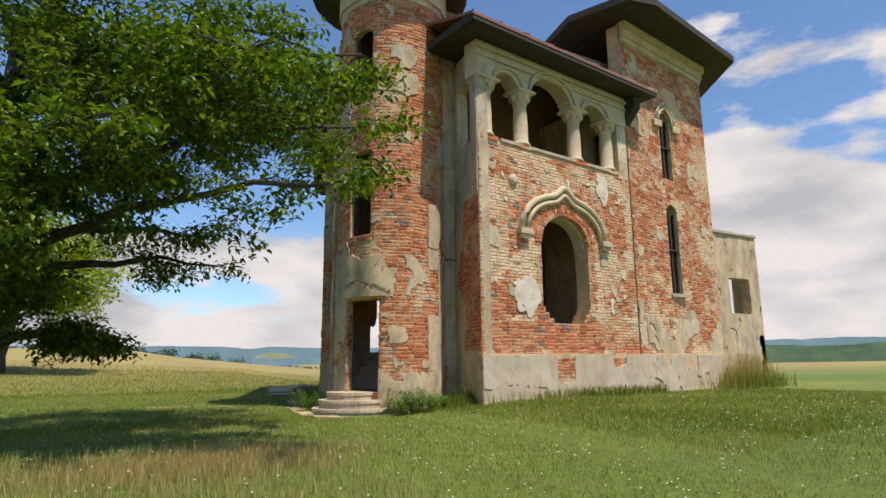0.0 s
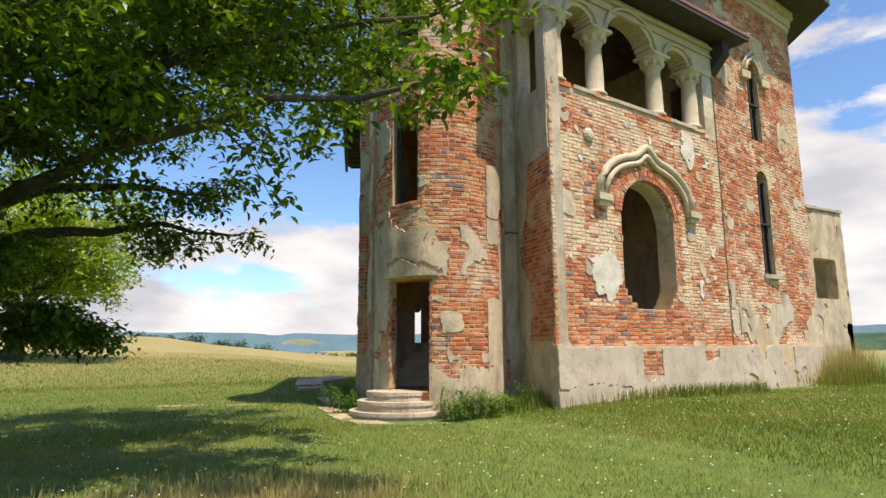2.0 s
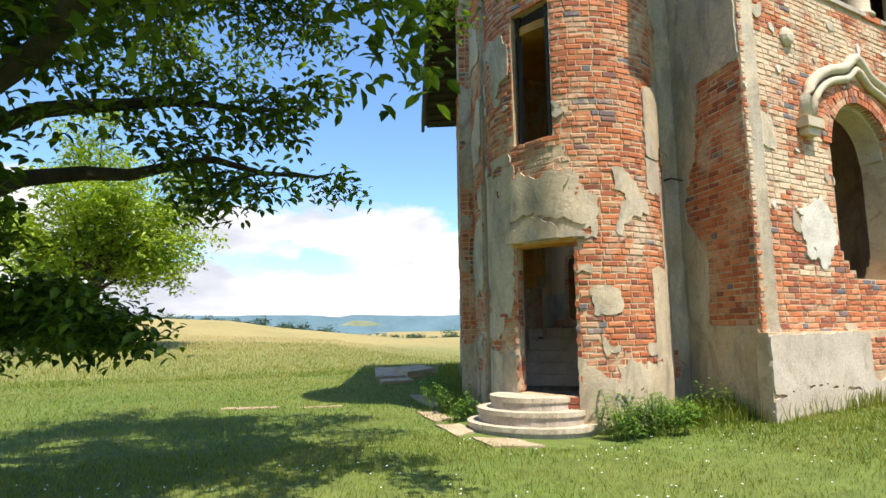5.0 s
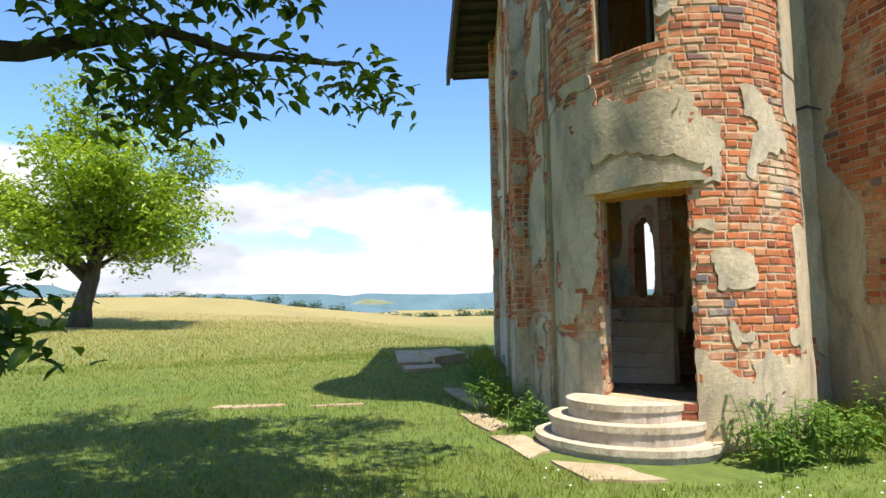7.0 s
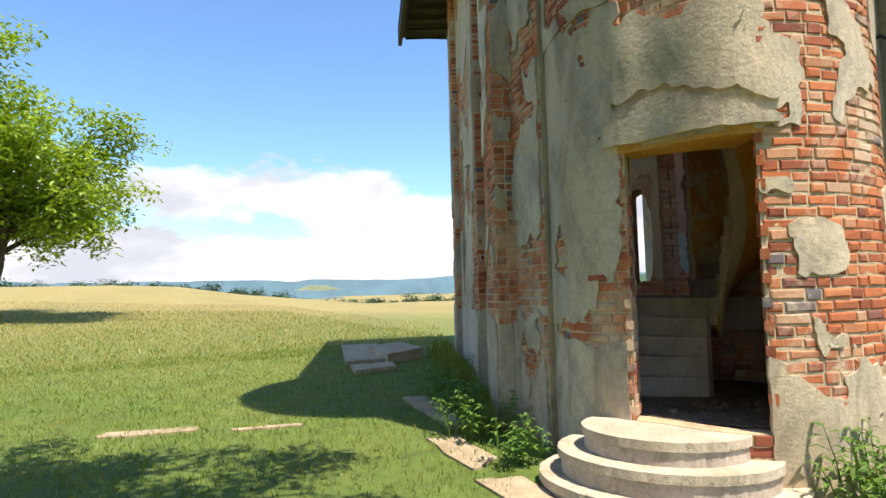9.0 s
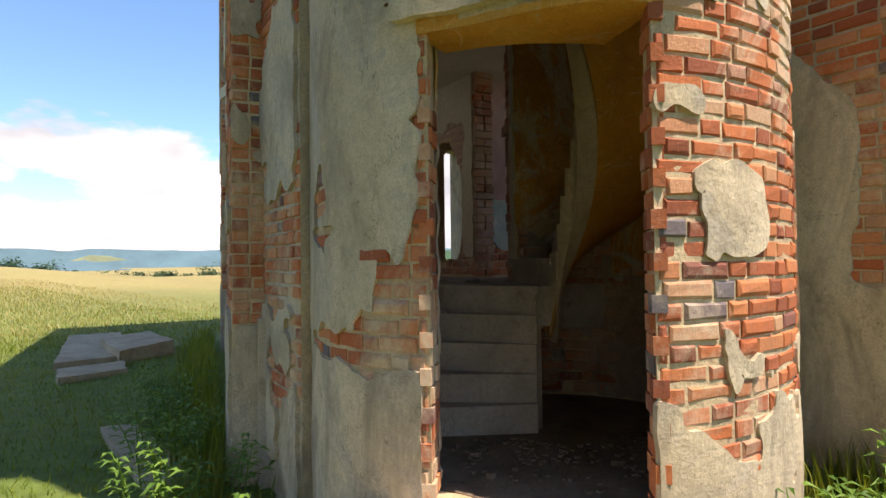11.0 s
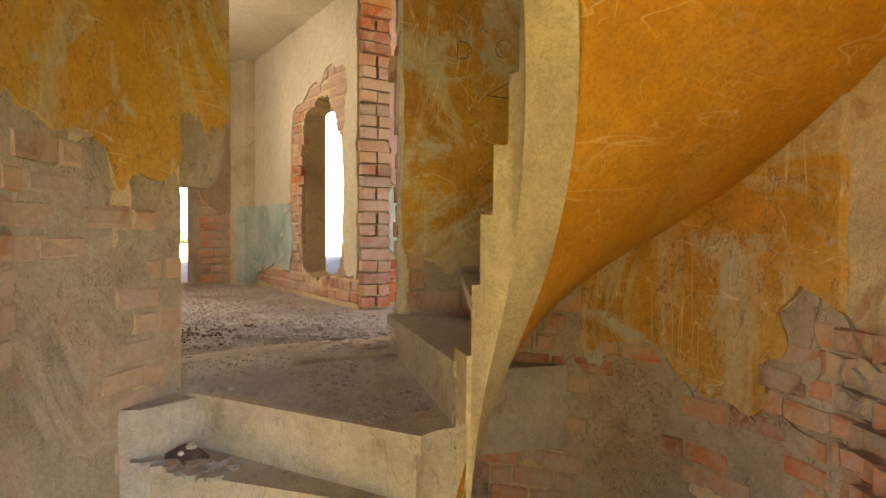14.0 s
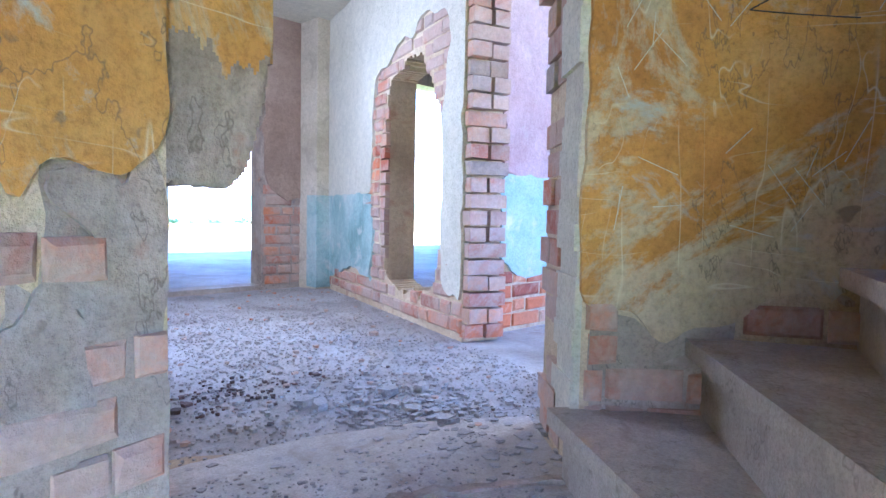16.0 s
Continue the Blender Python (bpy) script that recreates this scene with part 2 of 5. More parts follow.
TREAD = stone_like("tread_stone", [(0.3, (0.44, 0.35, 0.23)), (0.55, (0.62, 0.51, 0.36)), (0.75, (0.72, 0.62, 0.46))], 2.6, 36, (0.32, 0.24, 0.14), (0.56, 0.72), 0.92, 0.9, (1, 1, 1), 0.6)
FIELD_STONE = stone_like("slab_stone", [(0.3, (0.36, 0.26, 0.15)), (0.55, (0.50, 0.38, 0.23)), (0.75, (0.58, 0.46, 0.30))], 2.6, 36, (0.27, 0.19, 0.10), (0.54, 0.70), 0.92, 0.9, (1, 1, 1), 0.6)


def leaf_material(name, dark, light, patch=None):
    m, n, l, b = material(name, 0.45)
    rnd = n.new("ShaderNodeNewGeometry").outputs["Random Per Island"]
    col = ramped(n, l, rnd, [(0.0, dark), (0.6, tuple((a + c) / 2 for a, c in zip(dark, light))), (1.0, light)])
    if patch:
        where = ramped(n, l, noisy(n, l, 0.45, 6, 0.65, (1, 1, 1), 0.6), [(0.46, (0, 0, 0)), (0.66, (0.75, 0.75, 0.75))])
        col = blend(n, l, where, col, patch)
    l.new(col, b.inputs["Base Color"])
    tr = n.new("ShaderNodeBsdfTranslucent")
    l.new(blend(n, l, 1.0, col, (1.0, 1.0, 0.35), "MULTIPLY"), tr.inputs["Color"])
    ms = n.new("ShaderNodeMixShader")
    ms.inputs["Fac"].default_value = 0.45
    out = n["Material Output"]
    l.new(b.outputs["BSDF"], ms.inputs[1])
    l.new(tr.outputs["BSDF"], ms.inputs[2])
    l.new(ms.outputs["Shader"], out.inputs["Surface"])
    return m


LEAF = leaf_material("walnut_leaf", (0.028, 0.072, 0.008), (0.20, 0.31, 0.028))
LEAF_FAR = leaf_material("field_tree_leaf", (0.16, 0.26, 0.022), (0.42, 0.52, 0.06))
HERB = leaf_material("herb_leaf", (0.08, 0.17, 0.025), (0.22, 0.36, 0.06))
GRASS = leaf_material("grass_blade", (0.09, 0.14, 0.013), (0.28, 0.33, 0.04), (0.36, 0.31, 0.08))
DRY = leaf_material("dry_grass", (0.34, 0.27, 0.10), (0.60, 0.49, 0.22))


def ground_material():
    m, n, l, b = material("meadow", 0.95)
    broad = noisy(n, l, 0.05, 8, 0.65, (1, 1, 1), 0.5)
    col = ramped(n, l, broad, [(0.3, (0.085, 0.145, 0.018)), (0.5, (0.14, 0.195, 0.028)), (0.7, (0.24, 0.24, 0.055))])
    c = n.new("ShaderNodeTexCoord")
    sep = n.new("ShaderNodeSeparateXYZ")
    l.new(c.outputs["Object"], sep.inputs["Vector"])
    far = n.new("ShaderNodeMapRange")
    far.inputs["From Min"].default_value, far.inputs["From Max"].default_value = 24, 62
    l.new(sep.outputs["Y"], far.inputs["Value"])
    dry = ramped(n, l, noisy(n, l, 0.09, 8, 0.7, (1, 0.4, 1)), [(0.3, (0.26, 0.21, 0.075)), (0.55, (0.36, 0.28, 0.10)), (0.75, (0.28, 0.26, 0.09))])
    col = blend(n, l, far.outputs["Result"], col, dry)
    tuft = noisy(n, l, 3.5, 8, 0.75)
    col = blend(n, l, 0.7, col, ramped(n, l, tuft, [(0.3, (0.35, 0.4, 0.3)), (0.65, (1.1, 1.1, 1.0))]), "MULTIPLY")
    l.new(col, b.inputs["Base Color"])
    bumped(n, l, b, tuft, 0.9, 0.08)
    return m


MEADOW = ground_material()


def flat_material(name, color, rough=0.9, vary=0.35, scale=0.02):
    m, n, l, b = material(name, rough)
    t = ramped(n, l, noisy(n, l, scale, 8, 0.7), [(0.3, tuple(v * (1 - vary) for v in color)), (0.7, tuple(v * (1 + vary) for v in color))])
    l.new(t, b.inputs["Base Color"])
    return m


# ---- mesh tools ----
def mesh_of(name, verts, faces, mat, smooth=False):
    me = bpy.data.meshes.new(name)
    me.from_pydata(verts, [], faces)
    me.materials.append(mat)
    if smooth:
        me.polygons.foreach_set("use_smooth", [True] * len(me.polygons))
    me.update()
    return me


def thing(name, verts, faces, mat, label="", category="", kind="", smooth=False, group=""):
    return tagged(new(name, mesh_of(name, verts, faces, mat, smooth)), label, category, group, kind)


def part(name, verts, faces, mat, parent, label="", smooth=False, kind=""):
    ob = new(name, mesh_of(name, verts, faces, mat, smooth))
    ob.parent = parent
    return tagged(ob, label, "", "", kind)


def empty(name, at, label, category, group="", kind=""):
    ob = new(name)
    ob.location = at
    return tagged(ob, label, category, group, kind)


class Shape:
    """Collects vertices and faces."""

    def __init__(self):
        self.v, self.f = [], []

    def add(self, verts, faces):
        k = len(self.v)
        self.v += [tuple(p) for p in verts]
        self.f += [tuple(i + k for i in q) for q in faces]
        return self

    def prism(self, poly, z0, z1):
        """An upright prism; z0 and z1 may be numbers or one height a corner."""
        n = len(poly)
        lo = z0 if hasattr(z0, "__len__") else [z0] * n
        hi = z1 if hasattr(z1, "__len__") else [z1] * n
        self.add([(x, y, lo[i]) for i, (x, y) in enumerate(poly)] + [(x, y, hi[i]) for i, (x, y) in enumerate(poly)],
                 [tuple(range(n - 1, -1, -1)), tuple(range(n, 2 * n))] + [(i, (i + 1) % n, n + (i + 1) % n, n + i) for i in range(n)])
        return self

    def box(self, lo, hi):
        return self.prism([(lo[0], lo[1]), (hi[0], lo[1]), (hi[0], hi[1]), (lo[0], hi[1])], lo[2], hi[2])

    def tube(self, path, radii, sides=8):
        """A tapered tube along a path."""
        rings = []
        for i, p in enumerate(path):
            p = Vector(p)
            d = (Vector(path[min(i + 1, len(path) - 1)]) - Vector(path[max(i - 1, 0)])).normalized()
            a = d.cross(Vector((0.3, 0.2, 1))).normalized() if abs(d.z) < 0.95 else d.cross(Vector((1, 0, 0))).normalized()
            b = d.cross(a)
            rings.append([p + (a * math.cos(2 * math.pi * k / sides) + b * math.sin(2 * math.pi * k / sides)) * radii[i] for k in range(sides)])
        v = [q for r in rings for q in r]
        f = [(i * sides + k, i * sides + (k + 1) % sides, (i + 1) * sides + (k + 1) % sides, (i + 1) * sides + k) for i in range(len(path) - 1) for k in range(sides)]
        f += [tuple(range(sides - 1, -1, -1)), tuple(range((len(path) - 1) * sides, len(path) * sides))]
        return self.add(v, f)

    def lathe(self, at, profile, sides=20):
        """A turned solid: (radius, height) pairs round an upright axis."""
        v = [(at[0] + r * math.cos(2 * math.pi * k / sides), at[1] + r * math.sin(2 * math.pi * k / sides), at[2] + z) for r, z in profile for k in range(sides)]
        f = [(i * sides + k, i * sides + (k + 1) % sides, (i + 1) * sides + (k + 1) % sides, (i + 1) * sides + k) for i in range(len(profile) - 1) for k in range(sides)]
        f += [tuple(range(sides - 1, -1, -1)), tuple(range((len(profile) - 1) * sides, len(profile) * sides))]
        return self.add(v, f)


def ragged(x, y, scale=1.0, seed=0.0):
    return noise.fractal(Vector((x * scale, y * scale, seed)), 0.9, 2.1, 5)


class Wall:
    """An upright wall along a path: outer(s) and inner(s) give its two faces in plan. holes: (s0, s1, z0, z1, arch), arch = rise of a round head."""

    def __init__(self, outer, inner, length, z0, z1, holes=(), rough=0.0):
        self.outer, self.inner, self.length, self.z0, self.z1, self.holes, self.rough = outer, inner, length, z0, z1, holes, rough

    def spans(self, s):
        """Open height ranges at s."""
        found = []
        for a, b, lo, hi, arch in self.holes:
            if a < s < b:
                top = hi
                if arch:
                    q = (s - (a + b) / 2) / ((b - a) / 2)
                    top = hi - arch + arch * math.sqrt(max(0, 1 - q * q))
                found.append((lo, top))
        return sorted(found)

    def open_at(self, s, z, pad=0.0):
        return any(lo - pad < z < hi + pad for d in (-pad, 0, pad) for lo, hi in self.spans(s + d))

    def normal(self, s):
        a, b = Vector(self.outer(s - 0.01)), Vector(self.outer(s + 0.01))
        d = (b - a).normalized()
        n = Vector((d.y, -d.x))
        return n if n.dot(Vector(self.outer(s)) - Vector(self.inner(s))) > 0 else -n

    def core(self, step=0.12):
        sh = Shape()
        cuts = sorted({0.0, self.length, *[c for h in self.holes for c in h[:2] if 0 < c < self.length]})
        for a, b in zip(cuts, cuts[1:]):
            n = max(1, round((b - a) / step))
            for i in range(n):
                s0, s1 = a + (b - a) * i / n, a + (b - a) * (i + 1) / n
                z = self.z0
                for lo, hi in self.spans((s0 + s1) / 2) + [(self.z1, self.z1)]:
                    if lo - z > 0.01:
                        sh.prism([self.outer(s0), self.outer(s1), self.inner(s1), self.inner(s0)], z, lo)
                    z = max(z, hi)
        return sh

    def skin(self, kind, cell=0.07, out=0.035, zr=None, sr=None, depth=0.05):
        """A plaster coat with broken edges where kind(s, z) is true."""
        sh = Shape()
        z0, z1 = zr or (self.z0, self.z1)
        sa, sb = sr or (0, self.length)
        ns, nz = int((sb - sa) / cell), int((z1 - z0) / cell)
        on = np.zeros((ns + 2, nz + 2), bool)
        for i in range(ns):
            for k in range(nz):
                s, z = sa + (i + 0.5) * cell, z0 + (k + 0.5) * cell
                on[i + 1, k + 1] = kind(s, z) and not self.open_at(s, z)
        grid, near, moved = {}, {}, {}
        for i in range(ns):
            for k in range(nz):
                if on[i + 1, k + 1]:
                    for di, dk, a, b in ((0, -1, (i, k), (i + 1, k)), (1, 0, (i + 1, k), (i + 1, k + 1)), (0, 1, (i + 1, k + 1), (i, k + 1)), (-1, 0, (i, k + 1), (i, k))):
                        if not on[i + 1 + di, k + 1 + dk]:
                            near.setdefault(a, []).append(b)
                            near.setdefault(b, []).append(a)
        for _ in range(2):
            now = {c: moved.get(c, c) for c in near}
            for c, ends in near.items():
                mx, mz = sum(now[e][0] for e in ends) / len(ends), sum(now[e][1] for e in ends) / len(ends)
                moved[c] = (now[c][0] * 0.4 + mx * 0.6, now[c][1] * 0.4 + mz * 0.6)

        def corner(i, k, off):
            if (i, k, off) not in grid:
                ci, ck = moved.get((i, k), (i, k))
                s, z = sa + ci * cell, z0 + ck * cell
                js, jz = noise.noise((s * 9, z * 9, 3)) * cell * 0.55, noise.noise((s * 9, z * 9, 7)) * cell * 0.55
                p, n = Vector(self.outer(s + js)), self.normal(s)
                d = off + (0.012 * noise.noise((s * 2.3, z * 2.3, 1)) if off > 0 else 0)
                grid[i, k, off] = len(sh.v)
                sh.v.append((p.x + n.x * d, p.y + n.y * d, z + jz))
            return grid[i, k, off]

        for i in range(ns):
            for k in range(nz):
                if not on[i + 1, k + 1]:
                    continue
                q = [corner(i, k, out), corner(i + 1, k, out), corner(i + 1, k + 1, out), corner(i, k + 1, out)]
                sh.f.append(tuple(q))
                low = out - depth
                for (di, dk), (a, b) in (((0, -1), ((i, k), (i + 1, k))), ((1, 0), ((i + 1, k), (i + 1, k + 1))), ((0, 1), ((i + 1, k + 1), (i, k + 1))), ((-1, 0), ((i, k + 1), (i, k)))):
                    if not on[i + 1 + di, k + 1 + dk]:
                        sh.f.append((corner(*a, out), corner(*a, low), corner(*b, low), corner(*b, out)))
        return sh

    def bricks(self, kind, proud=0.011, zr=None, sr=None, length=0.265, height=0.081, pitch=0.092, joint=0.011, keep=1.0):
        """Brick places (s, z, length) in bond where kind(s, z) is true."""
        rnd = random.Random(5)
        z0, z1 = zr or (self.z0, self.z1)
        sa, sb = sr or (0, self.length)
        found = []
        row, z = 0, z0 + 0.02
        while z + height < z1:
            s = sa - (0.13 if row % 2 else 0.0)
            turn = row
            while s < sb:
                size = (length if turn % 2 else length * 0.5) * rnd.uniform(0.93, 1.05)
                u0, u1 = max(s, sa), min(s + size, sb)
                shut = [u0 + (u1 - u0) * k / 12 for k in range(13) if not self.open_at(u0 + (u1 - u0) * k / 12, z + height / 2, 0.004)]
                if shut and len(shut) < 13:
                    u0, u1 = shut[0], shut[-1]
                m = (u0 + u1) / 2
                if u1 - u0 > 0.03 and any(kind(q, z + height / 2) for q in (u0, m, u1)) and not any(self.open_at(q, z + height / 2, 0.005) for q in (u0, m, u1)) and rnd.random() < keep:
                    found.append((u0, z + rnd.uniform(-0.004, 0.004), u1 - u0, height * rnd.uniform(0.92, 1.06), proud + rnd.uniform(-0.006, 0.007)))
                s += size + joint
                turn += 1
            z += pitch
            row += 1
        return found

    def brick_shape(self, spec, sh):
        s, z, size, h, d = spec
        rnd = random.Random(int(s * 977 + z * 7919))
        verts = []
        wear = rnd.uniform(0.007, 0.02)
        for off, inset in ((-0.04, 0.0), (d - 0.009, 0.002), (d, wear)):
            for ss, zz in ((s + inset, z + inset), (s + size - inset, z + inset), (s + size - inset, z + h - inset), (s + inset, z + h - inset)):
                p, n = Vector(self.outer(ss)), self.normal(ss)
                w = off + (rnd.uniform(-0.004, 0.004) if inset else 0)
                verts.append((p.x + n.x * w, p.y + n.y * w, zz + rnd.uniform(-0.004, 0.004)))
        sh.add(verts, [(8, 9, 10, 11)] + [(r + i, r + (i + 1) % 4, r + 4 + (i + 1) % 4, r + 4 + i) for r in (0, 4) for i in range(4)])


def straight(p0, p1, thick):
    """Faces of a straight wall, its outside on the right hand of p0 to p1."""
    a, b = Vector(p0), Vector(p1)
    d = (b - a).normalized()
    n = Vector((-d.y, d.x)) * thick
    return (lambda s: tuple(a + d * s)), (lambda s: tuple(a + d * s + n)), (b - a).length


def built(wall, name, mat, label, step=0.12):
    sh = wall.core(step)
    return thing(name, sh.v, sh.f, mat, label, "wall", "structure")


def coat(wall, parent, mat, kind, label, name="plaster_coat", **more):
    sh = wall.skin(kind, **more)
    if sh.f:
        part(name, sh.v, sh.f, mat, parent, label)


def bricked(wall, parent, specs, mat=BRICK):
    sh = Shape()
    for spec in specs:
        wall.brick_shape(spec, sh)
    if sh.f:
        part("brickwork", sh.v, sh.f, mat, parent, "red and lime-washed bricks", kind="stuff")

# ---- ground and distance ----
def ground_z(x, y):
    z = 0.06 - 0.16 * max(0.0, min(1.0, (9 - y) / 9))
    z += 0.24 * max(0.0, min(1.0, (x - 3.2) / 2.2)) * max(0.0, min(1.0, (30 - y) / 10)) * (1 if y > 4 else max(0, (y + 4) / 8))
    z += max(0.0, y - 26) * 0.032 * max(0.0, min(1.4, (14 - x + 0.25 * (y - 26)) / 28))
    if y > 110:
        z -= (y - 110) * 0.035
    z += 0.035 * noise.noise((x * 0.25, y * 0.25, 2))
    return z


def spaced(stops):
    r = []
    for a, b, n in stops:
        r += [a + (b - a) * i / n for i in range(n)]
    return r + [stops[-1][1]]


gx = spaced([(-4000, -300, 8), (-300, -40, 13), (-40, 40, 110), (40, 300, 13), (300, 4000, 8)])
gy = spaced([(-4000, -200, 6), (-200, -10, 12), (-10, 60, 100), (60, 160, 25), (160, 4000, 14)])
gv = [(x, y, ground_z(x, y) if y < 170 else ground_z(x, 170) - min(y - 170, 600) * 0.01) for y in gy for x in gx]
gf = [(j * len(gx) + i, j * len(gx) + i + 1, (j + 1) * len(gx) + i + 1, (j + 1) * len(gx) + i) for j in range(len(gy) - 1) for i in range(len(gx) - 1)]
thing("ground", gv, gf, MEADOW, "sunlit green meadow turning to dry straw-coloured field", "meadow", "structure", True)


def ridge(name, mat, bearing, span, dist, low, high, seed, label, steps=160, peak=None):
    v, f = [], []
    for i in range(steps + 1):
        a = radians(bearing - span / 2 + span * i / steps)
        h = low + (high - low) * (0.5 + 0.5 * noise.fractal(Vector((i * 9.0 / steps, seed, 0)), 0.8, 2.0, 6)) * 1.0
        if peak:
            h += peak[1] * math.exp(-((math.degrees(a) - peak[0]) / peak[2]) ** 2)
        v += [(math.sin(a) * (dist - 140), math.cos(a) * (dist - 140), -40), (math.sin(a) * dist, math.cos(a) * dist, h), (math.sin(a) * (dist + 300), math.cos(a) * (dist + 300), -40)]
    for i in range(steps):
        f += [(3 * i, 3 * i + 3, 3 * i + 4, 3 * i + 1), (3 * i + 1, 3 * i + 4, 3 * i + 5, 3 * i + 2)]
    return thing(name, v, f, mat, label, "hill", "structure", True)


# distance haze is put into this paler, bluer forest colour
HAZY_WOOD = flat_material("hazy_forest", (0.085, 0.15, 0.17), 1.0, 0.25, 0.006)
NEAR_WOOD = flat_material("near_forest", (0.035, 0.075, 0.03), 1.0, 0.5, 0.05)
CROP = flat_material("maize", (0.10, 0.16, 0.03), 1.0, 0.3, 0.5)
ridge("backdrop", HAZY_WOOD, 15, 110, 2900, 52, 100, 1.3, "wooded ridge on the horizon, its haze painted blue-green")
ridge("backdrop", HAZY_WOOD, -12, 60, 1500, -20, 14, 7.3, "wooded slope falling towards the plain", peak=(-12, 52, 10))
ridge("backdrop", NEAR_WOOD, 62, 44, 900, 14, 22, 4.1, "dark green wood beyond the field")
hill_patch = Shape().add([(2650 * math.sin(radians(a)), 2650 * math.cos(radians(a)), z) for a, z in ((13.6, 22), (15.0, 44), (16.4, 40), (17.8, 24), (16, 18))], [(0, 1, 2, 3, 4)])
thing("backdrop", hill_patch.v, hill_patch.f, flat_material("pale_clearing", (0.30, 0.33, 0.20), 1.0, 0.2, 0.02), "pale clearing on the far hillside", "clearing", "structure")


def leaf_cloud(rnd, centres, count, spread, size, flat=0.75, droop=0.5):
    """Folded oval leaves, six triangles each, scattered round the given places."""
    v, f = [], []
    for c in centres:
        for _ in range(count):
            p = Vector(c) + Vector([max(-1.7, min(1.7, rnd.gauss(0, 1))) * spread * k for k in (1, 1, flat)])
            a = rnd.uniform(0, 2 * math.pi)
            d = Vector((math.cos(a), math.sin(a), rnd.uniform(-1.2, 0.5) * droop)).normalized()
            side = d.cross(Vector((rnd.uniform(-0.5, 0.5), rnd.uniform(-0.5, 0.5), 1))).normalized()
            up = side.cross(d)
            L = size * rnd.uniform(0.65, 1.3)
            W = L * 0.25
            k = len(v)
            v += [tuple(p), tuple(p + d * L * 0.3 + side * W * 0.9 + up * W * 0.35), tuple(p + d * L * 0.66 + side * W * 0.85 + up * W * 0.2), tuple(p + d * L - up * W * 0.6),
                  tuple(p + d * L * 0.66 - side * W * 0.85 + up * W * 0.2), tuple(p + d * L * 0.3 - side * W * 0.9 + up * W * 0.35), tuple(p + d * L * 0.5)]
            f += [(k + i, k + (i + 1) % 6, k + 6) for i in range(6)]
    return v, f


def woodland_edge(name, y0, x0, x1, n, label):
    rnd = random.Random(11)
    v, f = [], []
    for i in range(n):
        x = x0 + (x1 - x0) * i / n + rnd.uniform(-3, 3)
        y = y0 + rnd.uniform(-12, 12)
        h = rnd.uniform(2, 5) * (1.5 if rnd.random() < 0.2 else 1)
        g = ground_z(x, 165) - 1.4
        a, b = leaf_cloud(rnd, [(x + rnd.uniform(-2, 2), y, g + h * q) for q in (0.1, 0.3, 0.5)], 120, h * 0.24, 0.75)
        f += [tuple(i + len(v) for i in q) for q in b]
        v += a
    thing(name, v, f, NEAR_WOOD, label, "woodland", "stuff")


woodland_edge("hedgerow", 190, -60, 130, 120, "dark green hedgerow and copses along the field edge")

# ---- stair turret ----
CO, RO, CI, RI = Vector((3.87, 16.42)), 1.64, Vector((4.0, 16.25)), 1.2


def radius_at(deg):
    """The turret flattens on the west side of its door."""
    q = max(0.0, min(1.0, (234 - deg) / 30, (deg - 115) / 35))
    return RO - 0.21 * q * q * (3 - 2 * q)


def turn_to(deg):
    return (deg - 40) / 180 * math.pi * RO


def ring_out(s):
    a = s / RO + radians(40)
    deg = math.degrees(a)
    if deg < 80 or deg > 398:
        return (CI.x + RI * math.cos(a) + 0.30, CI.y + RI * math.sin(a) + 0.33)
    r = radius_at(deg)
    return (CO.x + r * math.cos(a), CO.y + r * math.sin(a))


DOOR_IN = Vector((-math.cos(radians(217)), -math.sin(radians(217))))


def ring_in(s):
    """Inner face; round the entrance its points lie straight behind the outer ones, so that the door's jambs are parallel."""
    a = s / RO + radians(40)
    deg = math.degrees(a)
    plain = Vector((CI.x + RI * math.cos(a), CI.y + RI * math.sin(a)))
    w = max(0.0, min(1.0, (deg - 165) / 25, (270 - deg) / 25))
    if w == 0:
        return tuple(plain)
    p = Vector(ring_out(s))
    k = p - CI
    b = k.dot(DOOR_IN)
    c = b * b - k.length_squared + RI * RI
    most = 0.17 + 0.05 * max(0.0, min(1.0, (237 - deg) / 35))
    q = p + DOOR_IN * min(most, -b - math.sqrt(c)) if c > 0 else plain
    return tuple(plain.lerp(q, w))


turret = Wall(ring_out, ring_in, turn_to(400), 0.0, 12.4, [
    (turn_to(50), turn_to(99), 1.58, 4.0, 0), (turn_to(198), turn_to(237), 0.58, 2.94, 0),
    (turn_to(199), turn_to(228), 4.62, 6.95, 0), (turn_to(199), turn_to(228), 8.35, 10.6, 0.25)])
tur = built(turret, "wall_turret", MORTAR, "round stair turret of brick and flaking plaster")


def deg_of(s):
    return 40 + s / math.pi / RO * 180


